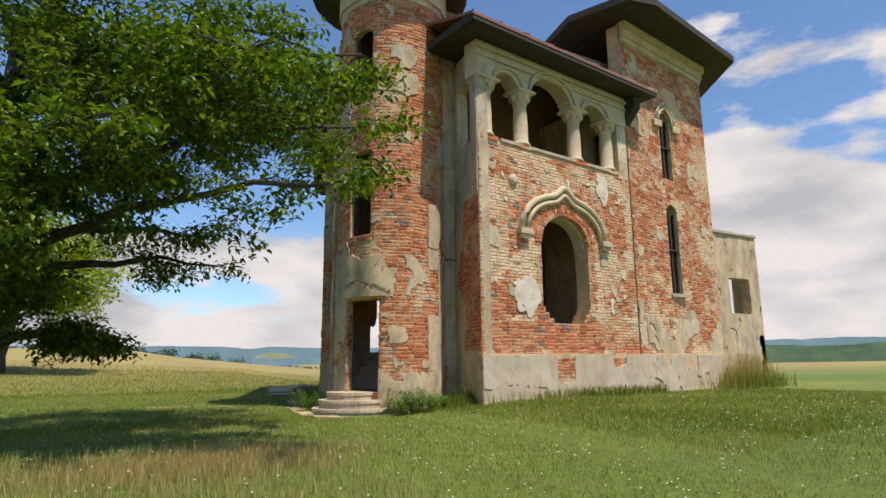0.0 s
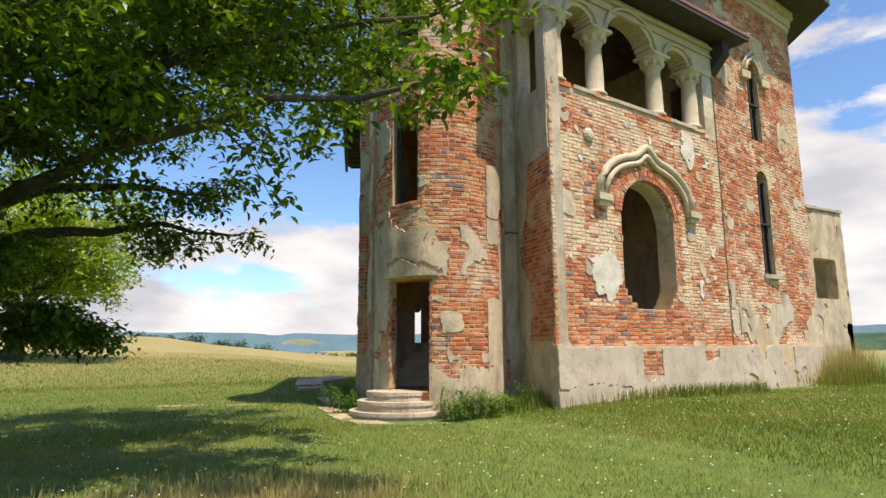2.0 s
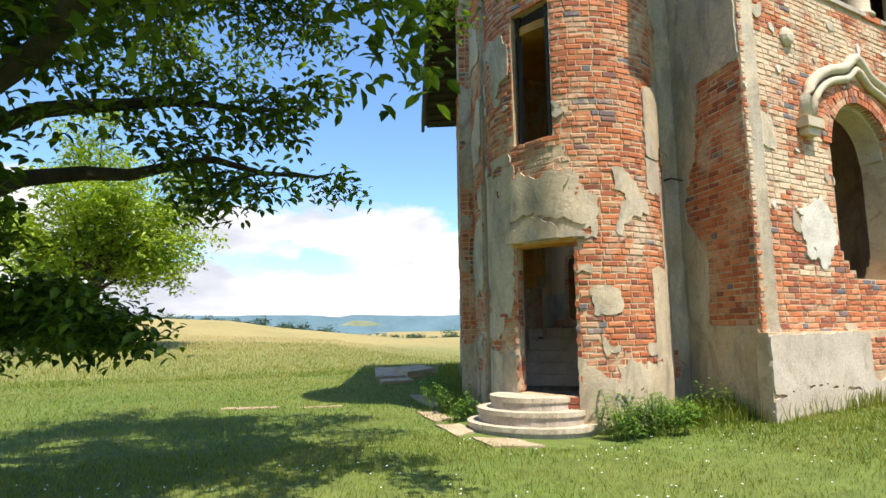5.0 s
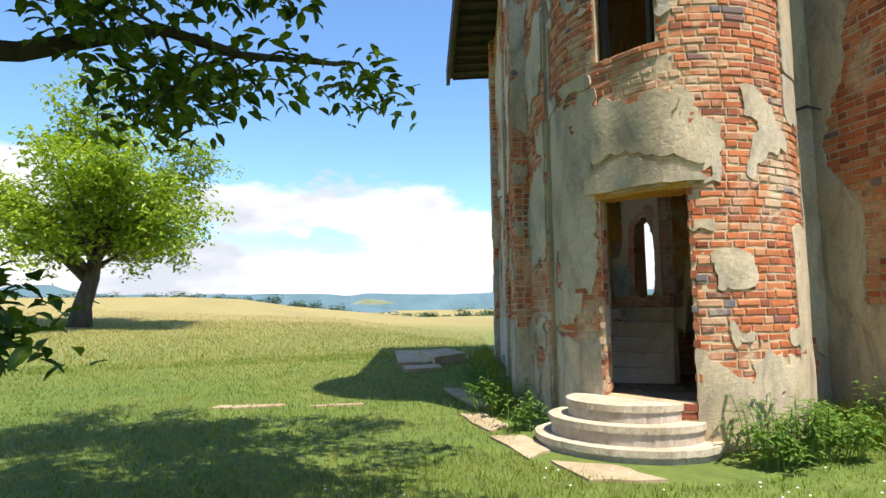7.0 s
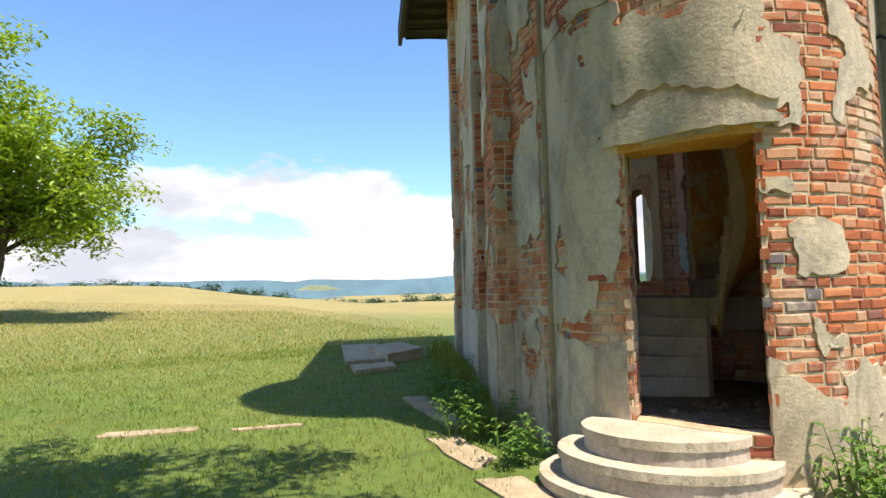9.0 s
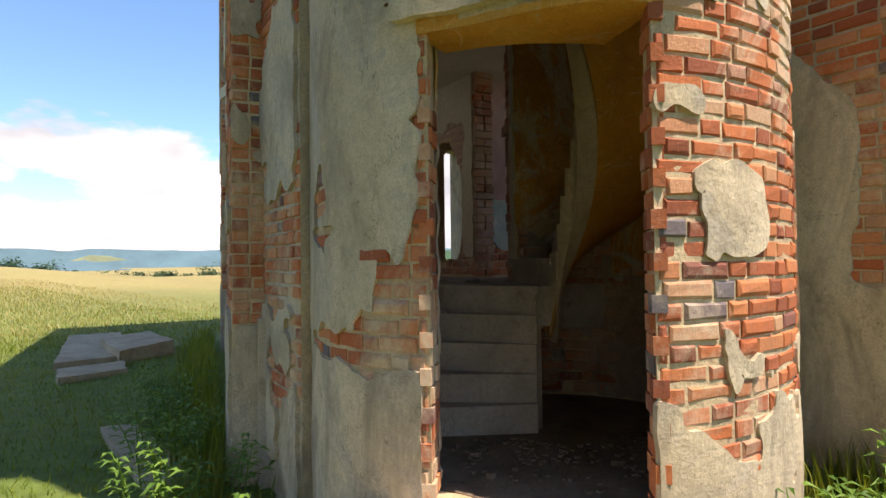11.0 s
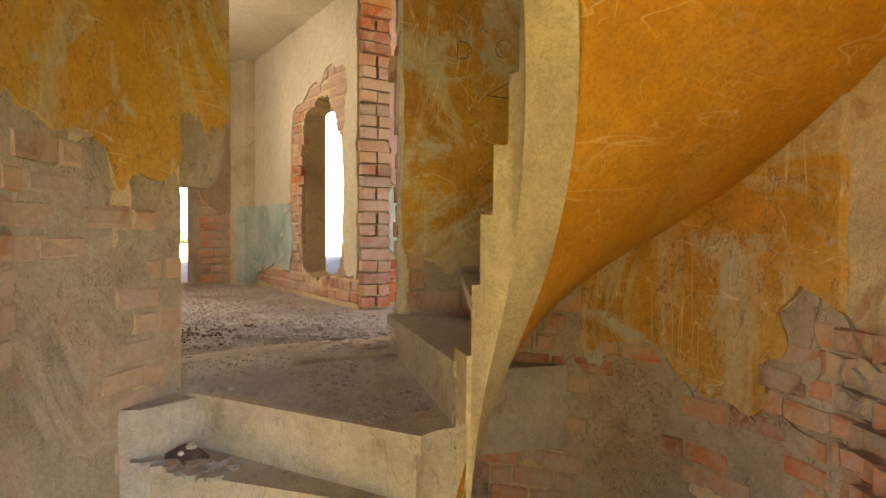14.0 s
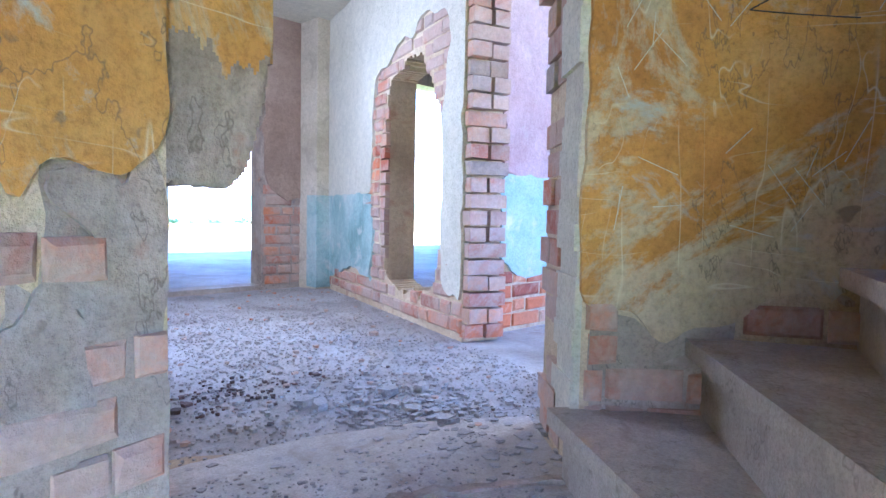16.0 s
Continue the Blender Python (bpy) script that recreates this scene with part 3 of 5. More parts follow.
def turret_plaster(s, z):
    d = deg_of(s)
    e = ragged(s, z, 1.3, 2.0)
    if d < 150 or d > 318:
        return True
    if z > 11.4:
        return True
    if d > 300:
        return z < 4.2 + 0.8 * e or ragged(s, z, 0.7, 9) > 0.1
    if z < 1.3 and d < 196:
        return z < 1.28 + 0.12 * e
    if d > 237 and z < 0.98 + 0.5 * ragged(s, z, 2.2, 8) + 0.2 * ragged(s, z, 6, 3):
        return True
    if ((d - 253.5) / 7.5) ** 4 + ((z - 1.98) / 0.22) ** 4 < 1 + 1.2 * ragged(s, z, 5, 3):
        return True
    if d > 284:
        return z < 2.4 + 0.7 * e or 4.0 + e * 0.6 < z < 5.4 + e
    if 191.5 + 5 * ragged(s, z, 2.5, 15) + max(0, z - 1.2) * 2.2 < d < 198.5 and z < 2.5:
        return False
    if 184 + 4 * e < d < 199 and 1.25 + 0.25 * e < z < 1.75 + 0.3 * e:
        return False
    if d < 196 and 1.35 < z < 4.5:
        return e > -0.12 if z < 2.0 else e > -0.5 + 0.25 * ragged(s, z, 3, 7)
    if 196 <= d < 250 + 14 * ragged(s, z, 2.0, 12) - 10 * max(0, z - 3.5) and 2.94 < z < 4.08 + 0.5 * e - max(0, d - 235) * 0.03:
        return True
    if d < 196:
        return e > 0.15
    if 8.6 < z < 10 and 246 < d < 272:
        return e > -0.1
    return e + 0.3 * ragged(s, z, 4, 7) > 0.5


coat(turret, tur, PLASTER, turret_plaster, "stained grey-beige plaster", zr=(4.3, 12.3), sr=(turn_to(140), turn_to(330)))
coat(turret, tur, PLASTER, turret_plaster, "stained grey-beige plaster", zr=(0.1, 4.3), sr=(turn_to(140), turn_to(330)), cell=0.035, out=0.022, depth=0.04)
coat(turret, tur, CREAM, lambda s, z: True, "pale moulded cornice", "cornice", zr=(11.55, 12.3), sr=(turn_to(140), turn_to(330)), cell=0.15, out=0.10, depth=0.12)
near_specs, far_specs = [], []
for spec in turret.bricks(lambda s, z: not turret_plaster(s, z), zr=(0.1, 11.5), sr=(turn_to(146), turn_to(326))):
    (near_specs if 236 < deg_of(spec[0]) < 290 and 0.5 < spec[1] < 3.25 else far_specs).append(spec)
far_specs += near_specs[220:]
bricked(turret, tur, far_specs, BRICK_BARE)

# jambs of the doorway: bricks showing their ends
jamb_stones = []
rnd = random.Random(8)
for deg, sign in ((198, 1), (237, -1)):
    corner = Vector(ring_out(turn_to(deg)))
    tang = Vector((-DOOR_IN.y, DOOR_IN.x)) * -sign
    top = 2.55 if sign > 0 else 2.9
    z, row = 0.62, 0
    while z < top:
        r0 = -0.01 + (0.03 if row % 2 else 0.0)
        for size in (((0.19,) if row % 2 else (0.10, 0.085)) if sign > 0 else ((0.165,) if row % 2 else (0.085, 0.068))):
            r1 = r0 + size + rnd.uniform(-0.01, 0.01)
            q = rnd.uniform(0.002, 0.02)
            base = [corner + DOOR_IN * r0 - tang * 0.05, corner + DOOR_IN * r1 - tang * 0.05, corner + DOOR_IN * r1 + tang * q, corner + DOOR_IN * r0 + tang * q]
            if sign > 0:
                base = base[::-1]
            if rnd.random() < 0.97:
                skew = rnd.uniform(-0.012, 0.012)
                jamb_stones.append(Shape().prism([tuple(p + DOOR_IN * skew) for p in base], z, z + 0.079 + rnd.uniform(-0.006, 0.007)))
            r0 = r1 + 0.014
        z += 0.092
        row += 1

# door head: ochre-washed lintel and broken moulding over it
lint = Shape()
for i in range(14):
    a0, a1 = radians(196 + 43 * i / 14), radians(196 + 43 * (i + 1) / 14)
    lint.prism([(CO.x + r * math.cos(a), CO.y + r * math.sin(a)) for r, a in ((radius_at(math.degrees(a0)) + 0.02, a0), (radius_at(math.degrees(a1)) + 0.02, a1), (RO - 0.5, a1), (RO - 0.5, a0))], 2.9, 3.0)
part("lintel", lint.v, lint.f, OCHRE, tur, "ochre-washed lintel soffit")
hoodm = turret.skin(lambda s, z: 2.98 < z < 3.36 + 0.10 * ragged(s, z, 2.5, 6) - 0.010 * abs(deg_of(s) - 213) and 190 + 3 * ragged(s, z, 3, 1) < deg_of(s) < 243 + 4 * ragged(s, z, 3, 2), cell=0.03, out=0.075, zr=(2.94, 3.8), sr=(turn_to(184), turn_to(254)), depth=0.06)
part("door_moulding", hoodm.v, hoodm.f, PLASTER, tur, "weathered grey door head moulding")
hoodu = turret.skin(lambda s, z: 3.42 + 0.12 * ragged(s, z, 2.2, 8) - 0.008 * abs(deg_of(s) - 213) < z < 4.0 + 0.2 * ragged(s, z, 1.6, 6) and 193 + 6 * ragged(s, z, 2, 1) < deg_of(s) < 240 + 12 * ragged(s, z, 2, 2), cell=0.03, out=0.055, zr=(3.1, 4.5), sr=(turn_to(180), turn_to(262)), depth=0.05)
part("plaster_coat", hoodu.v, hoodu.f, PLASTER, tur, "thick ragged plaster over the door")
for z0, z1 in ((4.62, 6.95), (8.35, 10.4)):
    fr = Shape()
    for deg in (200.5, 226.5):
        a = radians(deg)
        c = CO + Vector((math.cos(a), math.sin(a))) * (radius_at(deg) - 0.18)
        fr.box((c.x - 0.035, c.y - 0.035, z0), (c.x + 0.035, c.y + 0.035, z1))
    part("window_frame", fr.v, fr.f, WOOD, tur, "dark wooden window frame remains")

roof = Shape().lathe((CO.x, CO.y, 12.3), [(1.6, 0.0), (2.35, -0.05), (2.4, 0.06), (1.9, 0.5), (0.9, 1.6), (0.08, 2.6)], 28)
thing("turret_roof", roof.v, roof.f, WOOD, "dark pointed turret roof with wide eaves", "roof", "structure")

# ---- bay with arched window and loggia ----
BX0, BX1, BY = 5.47, 11.75, 14.03
WX = 8.62
bo, _, bl = straight((BX0, BY), (BX1, BY), 0.5)
bi = lambda s: (BX0 + s + 0.2 * max(0.0, 1 - s / 0.6), BY + 0.5)
MID = WX - BX0
bay = Wall(bo, bi, bl, 0.1, 7.46, [(MID - 0.98, MID + 0.95, 2.86, 5.62, 0.9), (MID - 0.90, MID + 0.88, 2.70, 2.9, 0), (MID - 0.76, MID + 0.74, 2.54, 2.75, 0), (MID - 0.58, MID + 0.66, 2.40, 2.6, 0)])
bay_w = built(bay, "wall_bay", MORTAR, "sunlit brick bay wall with patches of lime plaster", 0.08)
LOWER = 1.53


def bay_plaster(s, z):
    x = BX0 + s
    e = ragged(x, z, 1.1, 4.0)
    if z < LOWER:
        return False
    if z < LOWER + 0.12 and e > 0.35:
        return True
    return e > 0.58 and (2.6 < z < 5.4 or 6 < z < 7.2)


def bay_lumps(s, z):
    """A lumpy patch of lime render left beside the window, and crumbs of it round about."""
    x = BX0 + s
    e = ragged(x, z, 3.0, 14.0)
    return ((x - 7.05) / 0.50) ** 2 + ((z - 3.15) / 0.52) ** 2 < 1 + 0.8 * e or (e > 0.62 and 2.3 < z < 6.9) or (((x - 10.35) / 0.3) ** 2 + ((z - 6.8) / 0.5) ** 2 < 1 + e)


def bay_limed(s, z):
    """Whether old lime still covers the brick."""
    x, e = BX0 + s, ragged(BX0 + s, z, 0.8, 23.0) + 0.4 * ragged(BX0 + s, z, 4.0, 3.0)
    rim = min(s, bl - s) - 0.25
    if abs(x - WX) < 1.25 and 2.2 < z < 5.9:
        return e > 0.5
    return z > 2.35 + 0.25 * e and e > 0.16 - 0.22 * min(rim, 1.0)


coat(bay, bay_w, PLASTER, bay_plaster, "flaking cream plaster", out=0.028)
coat(bay, bay_w, LIME, bay_lumps, "lumpy white lime render", "lime_patch", out=0.034, cell=0.035, depth=0.05, zr=(2.2, 7.4))
bay_specs = bay.bricks(lambda s, z: not bay_plaster(s, z), zr=(LOWER - 0.25, 7.44))
bricked(bay, bay_w, [q for q in bay_specs if not bay_limed(q[0] + q[2] / 2, q[1])])
bricked(bay, bay_w, [q for q in bay_specs if bay_limed(q[0] + q[2] / 2, q[1])], BRICK_LIMED)
po, pi_, pl_ = straight((BX0 - 0.12, BY - 0.15), (BX1 + 0.1, BY - 0.15), 0.2)
plin = Wall(po, pi_, pl_, 0.0, LOWER)
plin_w = built(plin, "plinth_bay", MORTAR, "cracked cement-rendered plinth of the bay")


def plinth_coat(s, z):
    crack = abs(z - (0.62 + 0.10 * math.sin(s * 1.6) + 0.12 * ragged(s, 0, 2.0, 1))) < 0.02 and s < 2.4
    bare = (2.55 < s < 3.25 and z > 0.75 + 0.1 * ragged(s, z, 3)) or (4.9 < s < 5.5 and z > 1.1 + 0.2 * ragged(s, z, 2))
    return not crack and not bare and z < LOWER - 0.02 + 0.05 * ragged(s, z, 2)


coat(plin, plin_w, PLINTH, plinth_coat, "cracked smooth cement render", out=0.03, cell=0.05)
bricked(plin, plin_w, plin.bricks(lambda s, z: not plinth_coat(s, z) and z > 0.9, zr=(0.3, LOWER - 0.05)))

# bay side walls
so, si, sl = straight((5.52, 15.5), (5.136, 13.635), 0.3)
bay_side = Wall(so, si, sl, 0.1, 10.0, [(0.5, 1.45, 7.25, 9.1, 0)])
bs = built(bay_side, "wall_bay_side", PLASTER, "shaded bay side wall, plaster over brick")


def side_plaster(s, z):
    return not (1.6 < z < 5.6 and s > 0.55 + 0.3 * ragged(s, z, 0.9, 3) + 0.25 * abs(z - 3.6) / 2)


coat(bay_side, bs, PLASTER, side_plaster, "grey-beige plaster", out=0.03)
bricked(bay_side, bs, bay_side.bricks(lambda s, z: not side_plaster(s, z)))
eo, ei, el = straight((BX1 + 0.006, BY + 0.004), (BX1 + 0.006, 17.5), 0.45)
be = built(Wall(eo, ei, el, 0.1, 10.3, [(0.4, 1.3, 7.46, 9.35, 0)]), "wall_bay_east", PLASTER, "plastered bay side wall")

# plaster wall between turret and bay
ro, ri, rl = straight((4.95, 15.32), (BX0 + 0.02, 15.32), 0.16)
recess = Wall(ro, ri, rl, 0.1, 11.6)
rw = built(recess, "wall_recess", PLASTER, "tall shaded plaster wall between turret and bay")
coat(recess, rw, PLASTER, lambda s, z: ragged(s, z, 0.8, 6) > -0.35, "stained beige plaster", out=0.025)
bracket = Shape().tube([(5.1, 15.30, 4.10), (5.1, 15.12, 4.10), (5.34, 15.10, 4.08)], [0.018, 0.018, 0.014], 6)
thing("wall_bracket", bracket.v, bracket.f, IRON, "short rusty iron bracket fixed to the plaster wall", "bracket")
hole = Shape()
for k in range(5):
    hole.box((4.98 + 0.01 * (k % 3), 15.25, 0.75 + 0.092 * k), (5.14 + 0.02 * (k % 2), 15.33, 0.828 + 0.092 * k))
part("bare_bricks", hole.v, hole.f, BRICK, rw, "dark bricks in a broken-out chase", kind="stuff")

# loggia: sill, columns, arcade beam
loggia = empty("loggia", (WX, BY, 7.46), "cream stucco loggia with four columns and three arches", "loggia")


def local(ob, sh):
    o = ob.location
    return [(x - o.x, y - o.y, z - o.z) for x, y, z in sh.v]


sill = Shape()
for a, b in ((6.25, 6.95), (7.42, 9.2), (9.72, 10.75)):
    sill.box((a, BY - 0.05, 7.46), (b, BY + 0.45, 7.55))
part("sill", local(loggia, sill), sill.f, STONE, loggia, "pale chipped stone sill")
CX = (5.86, 7.2, 9.42, 10.95)
for x in CX:
    ped = Shape().box((x - 0.30, BY - 0.04, 7.44), (x + 0.30, BY + 0.44, 7.56))
    col = Shape().lathe((x, BY + 0.2, 7.56), [(0.27, 0), (0.28, 0.06), (0.23, 0.12), (0.215, 0.16), (0.21, 0.8), (0.185, 1.28), (0.21, 1.31), (0.185, 1.34)], 20)
    column = part("column", local(loggia, col), col.f, CREAM, loggia, "", True)
    cap = Shape().lathe((x, BY + 0.2, 8.88), [(0.19, 0), (0.24, 0.08), (0.21, 0.14), (0.30, 0.26), (0.34, 0.33)], 16)
    for k in range(8):
        a = k * math.pi / 4
        cap.lathe((x + 0.25 * math.cos(a), BY + 0.2 + 0.25 * math.sin(a), 8.96), [(0.03, 0), (0.065, 0.07), (0.07, 0.14), (0.03, 0.19)], 8)
    cap.box((x - 0.33, BY - 0.13, 9.2), (x + 0.33, BY + 0.53, 9.28))
    capital = part("capital", local(loggia, cap), cap.f, CREAM, loggia, "carved leaf capital")
    part("pedestal", local(loggia, ped), ped.f, BRICK, loggia, "brick pedestal")
beam_o, beam_i, beam_l = straight((BX0 - 0.03, BY - 0.03), (BX1, BY - 0.03), 0.5)
beam = Wall(beam_o, beam_i, beam_l, 9.28, 10.45, [(CX[0] + 0.25 - BX0, CX[1] - 0.22 - BX0, 9.0, 9.62, 0.45), (CX[1] + 0.27 - BX0, CX[2] - 0.25 - BX0, 9.0, 9.95, 0.75), (CX[2] + 0.27 - BX0, CX[3] - 0.22 - BX0, 9.0, 9.62, 0.45)])
bsh = beam.core(0.06)
arcade = part("arcade", local(loggia, bsh), bsh.f, CREAM, loggia, "stucco arcade beam with a mixtilinear edge")
bm = bmesh.new()
bm.from_mesh(arcade.data)
bmesh.ops.remove_doubles(bm, verts=bm.verts, dist=0.002)
bm.to_mesh(arcade.data)
bm.free()
rim = Shape()
for a, b, hi, arch in ((CX[0] + 0.12, CX[1] - 0.1, 9.78, 0.5), (CX[1] + 0.13, CX[2] - 0.12, 10.12, 0.82), (CX[2] + 0.13, CX[3] - 0.1, 9.78, 0.5)):
    path = []
    for i in range(17):
        q = -1 + 2 * i / 16
        path.append((a + (b - a) * (q + 1) / 2, BY - 0.06, hi - arch + arch * math.sqrt(max(0, 1 - q * q))))
    rim.tube(path, [0.05] * 17, 6)
part("arch_moulding", local(loggia, rim), rim.f, CREAM, loggia, "raised arch moulding", True)
corn = Shape().box((BX0 - 0.06, BY - 0.12, 10.1), (BX1 + 0.02, BY, 10.18)).box((BX0 - 0.05, BY - 0.09, 9.86), (BX1 + 0.02, BY, 9.9))
part("cornice", local(loggia, corn), corn.f, CREAM, loggia)

# bay roof
br = Shape()
e = [(4.75, 13.25, 10.55), (12.6, 13.25, 10.55), (12.6, 16.5, 11.6), (4.75, 16.0, 11.4)]
top = [(6.6, 15.4, 12.25), (11.0, 15.6, 12.25)]
br.add(e + top, [(0, 1, 5, 4), (1, 2, 5), (0, 4, 3), (4, 5, 2, 3)])
br.add([(x, y, z - 0.09) for x, y, z in e], [(3, 2, 1, 0)])
br.f += [(0, 6, 7, 1), (1, 7, 8, 2), (3, 9, 6, 0)]
roof_bay = empty("bay_roof", (8.6, 14.5, 10.5), "low hipped roof of rusty red metal sheets with dark boarded eaves", "roof")
part("sheeting", local(roof_bay, br), br.f, RUST, roof_bay)
for i in range(9):
    q = i / 8
    a, b = Vector(e[0]).lerp(Vector(e[1]), q), Vector(top[0]).lerp(Vector(top[1]), q)
    seam = Shape().tube([tuple(a + Vector((0, 0, 0.02))), tuple(b + Vector((0, 0, 0.02)))], [0.022, 0.022], 5)
    part("seam", local(roof_bay, seam), seam.f, RUST, roof_bay)
eave = Shape().box((4.85, 13.32, 10.33), (12.5, 15.4, 10.44)).box((4.78, 13.27, 10.34), (12.56, 13.33, 10.56)).box((4.78, 13.3, 10.34), (4.84, 15.9, 10.56))
part("eave_boards", local(roof_bay, eave), eave.f, WOOD, roof_bay, "dark boarded eave")
strut = Shape()
strut.prism([(11.75, 13.6), (12.05, 13.6), (12.05, 14.25), (11.75, 14.25)], [9.9, 9.9, 9.2, 9.2], [10.34] * 4)
part("bracket", local(roof_bay, strut), strut.f, WOOD, roof_bay, "dark wooden eave bracket")

# hood mould and brick arch over the bay window
hood = empty("window_hood", (WX, BY, 5.0), "cream stucco ogee hood mould over the arched window", "hood mould")


def ogee(w, h, n=40, lift=0.0):
    pts = []
    for i in range(n + 1):
        q = -1 + 2 * i / n
        z = math.sqrt(max(0, 1 - abs(q) ** 2.3)) * h * 0.80 + math.exp(-(q / 0.16) ** 2) * h * 0.20
        pts.append((WX + q * w, z + lift))
    return pts


for w, h, d, z in ((1.72, 1.45, 0.13, 5.03), (1.50, 1.22, 0.10, 5.03)):
    sh = Shape()
    path = [(x, BY - 0.05, z + y) for x, y in ogee(w, h)]
    sh.tube(path, [d * 0.75] * len(path), 7)
    part("moulding", local(hood, sh), sh.f, CREAM, hood, "", True)
for x in (WX - 1.66, WX + 1.66):
    sh = Shape().box((x - 0.22, BY - 0.2, 4.86), (x + 0.22, BY, 5.02)).box((x - 0.16, BY - 0.15, 4.74), (x + 0.16, BY, 4.87))
    part("corbel", local(hood, sh), sh.f, CREAM, hood, "broken stucco corbel")
arch = Shape()
rnd = random.Random(4)
for ring in (0, 1):
    n = 30 + 4 * ring
    for i in range(n):
        a0, a1 = math.pi * i / n, math.pi * (i + 0.86) / n
        w0, h0 = 0.97 + 0.13 * ring, 0.9 + 0.13 * ring
        q = []
        for a, g in ((a0, 0), (a1, 0), (a1, 0.115), (a0, 0.115)):
            q.append((WX + (w0 + g) * math.cos(a), 4.72 + (h0 + g) * math.sin(a)))
        y = BY - 0.03 - rnd.uniform(0, 0.02)
        arch.add([(x, y, z) for x, z in q] + [(x, BY + 0.1, z) for x, z in q], [(3, 2, 1, 0), (0, 1, 5, 4), (1, 2, 6, 5), (2, 3, 7, 6), (3, 0, 4, 7)])
part("arch_bricks", arch.v, arch.f, BRICK, bay_w, "orange voussoir bricks", kind="stuff")
rv = Shape()
for i in range(24):
    a0, a1 = math.pi * i / 24, math.pi * (i + 1) / 24
    q = [(WX + 0.90 * math.cos(a), 4.72 + 0.84 * math.sin(a)) for a in (a0, a1)] + [(WX + 0.98 * math.cos(a), 4.72 + 0.92 * math.sin(a)) for a in (a1, a0)]
    rv.add([(x, BY + 0.12, z) for x, z in q] + [(x, BY + 0.5, z) for x, z in q], [(3, 2, 1, 0), (0, 1, 5, 4), (2, 3, 7, 6)])
part("reveal", rv.v, rv.f, CREAM, bay_w, "cream plaster window reveal")
ros = Shape()
ros.lathe((0, 0, 0), [(0.02, 0.09), (0.10, 0.08), (0.16, 0.03), (0.17, 0)], 10)
ros.v = [(6.66 + x, BY - 0.02 - z, 6.42 + y) for x, y, z in ros.v]
rosette = thing("wall_rosette", ros.v, ros.f, CREAM, "chipped white stucco rosette on the brick wall", "rosette")

# the bay stands at a slight angle to the turret
BAY_TURN = Matrix.Translation((5.14, 13.62, 0)) @ Matrix.Rotation(radians(5.8), 4, "Z") @ Matrix.Diagonal((1.04, 1, 0.972, 1)) @ Matrix.Translation((-BX0, -BY, 0))
for ob in (bay_w, plin_w, be, loggia, roof_bay, hood, rosette):
    ob.matrix_basis = BAY_TURN @ ob.matrix_basis

# ---- corner tower ----
T0, T1, TB = (11.75, 14.32), (17.1, 15.1), (19.2, 18.2)
to, ti, tl = straight(T0, T1, 0.55)
tower = Wall(to, ti, tl, 0.1, 12.9, [(2.15, 2.85, 3.55, 6.75, 0.3), (2.1, 2.8, 7.65, 10.2, 0.35)])
tw = built(tower, "wall_tower", MORTAR, "sunlit corner tower of red brick with narrow windows", 0.08)


def tower_plaster(s, z):
    e = ragged(s, z, 0.9, 12.0)
    return z > 12.2 or (z < 2.7 and e > -0.05 and s > 0.4) or z < 1.5 or e > 0.64 or (s < 0.3 and z < 4.2 and e > 0)


coat(tower, tw, PLASTER, tower_plaster, "flaking cream plaster", out=0.03)
tower_specs = tower.bricks(lambda s, z: not tower_plaster(s, z), zr=(1.5, 12.2))
tower_limed = lambda q: ragged(q[0], q[1], 0.7, 27.0) + 0.4 * ragged(q[0], q[1], 4.0, 8.0) > 0.12
bricked(tower, tw, [q for q in tower_specs if not tower_limed(q)])
bricked(tower, tw, [q for q in tower_specs if tower_limed(q)], BRICK_LIMED)
to2, ti2, tl2 = straight(T1, TB, 0.55)
tower2 = Wall(to2, ti2, tl2, 0.1, 12.9)
tw2 = built(tower2, "wall_tower_east", MORTAR, "east face of the brick corner tower")
bricked(tower2, tw2, tower2.bricks(lambda s, z: True, zr=(1.5, 12.2)))
pl3 = Wall(*straight((11.7, 14.2), (17.2, 14.98), 0.15), 0.0, 1.5)
p3 = built(pl3, "plinth_tower", MORTAR, "broken rendered plinth of the tower")
coat(pl3, p3, PLINTH, lambda s, z: ragged(s, z, 1.2, 5) > -0.2, "cement render", out=0.03)
tc = Shape()
for z0, z1, o in ((12.25, 12.42, 0.06), (12.42, 12.7, 0.12), (12.7, 12.95, 0.22)):
    d = (Vector(T1) - Vector(T0)).normalized()
    n = Vector((d.y, -d.x))
    d2 = (Vector(TB) - Vector(T1)).normalized()
    n2 = Vector((d2.y, -d2.x))
    k = (n + n2) / (1 + n.dot(n2))
    q = [Vector(T0) + n * o, Vector(T1) + k * o, Vector(TB) + n2 * o, Vector(TB) - n2 * 0.1, Vector(T1) - k * 0.1, Vector(T0) - n * 0.1]
    tc.prism([tuple(p) for p in q], z0, z1)
part("cornice", tc.v, tc.f, CREAM, tw, "moulded cream cornice")
tr = Shape().prism([(11.0, 13.2), (12.0, 12.95), (17.9, 14.0), (20.5, 18.1), (19.4, 20.5), (11.5, 20.5), (10.2, 15.2)], 12.95, 13.2)
tr.add([(11.0, 13.2, 13.2), (12.0, 12.95, 13.2), (17.9, 14.0, 13.2), (20.5, 18.1, 13.2), (19.4, 20.5, 13.2), (11.5, 20.5, 13.2), (10.2, 15.2, 13.2), (14.2, 17.2, 15.6)], [(i, (i + 1) % 7, 7) for i in range(7)])
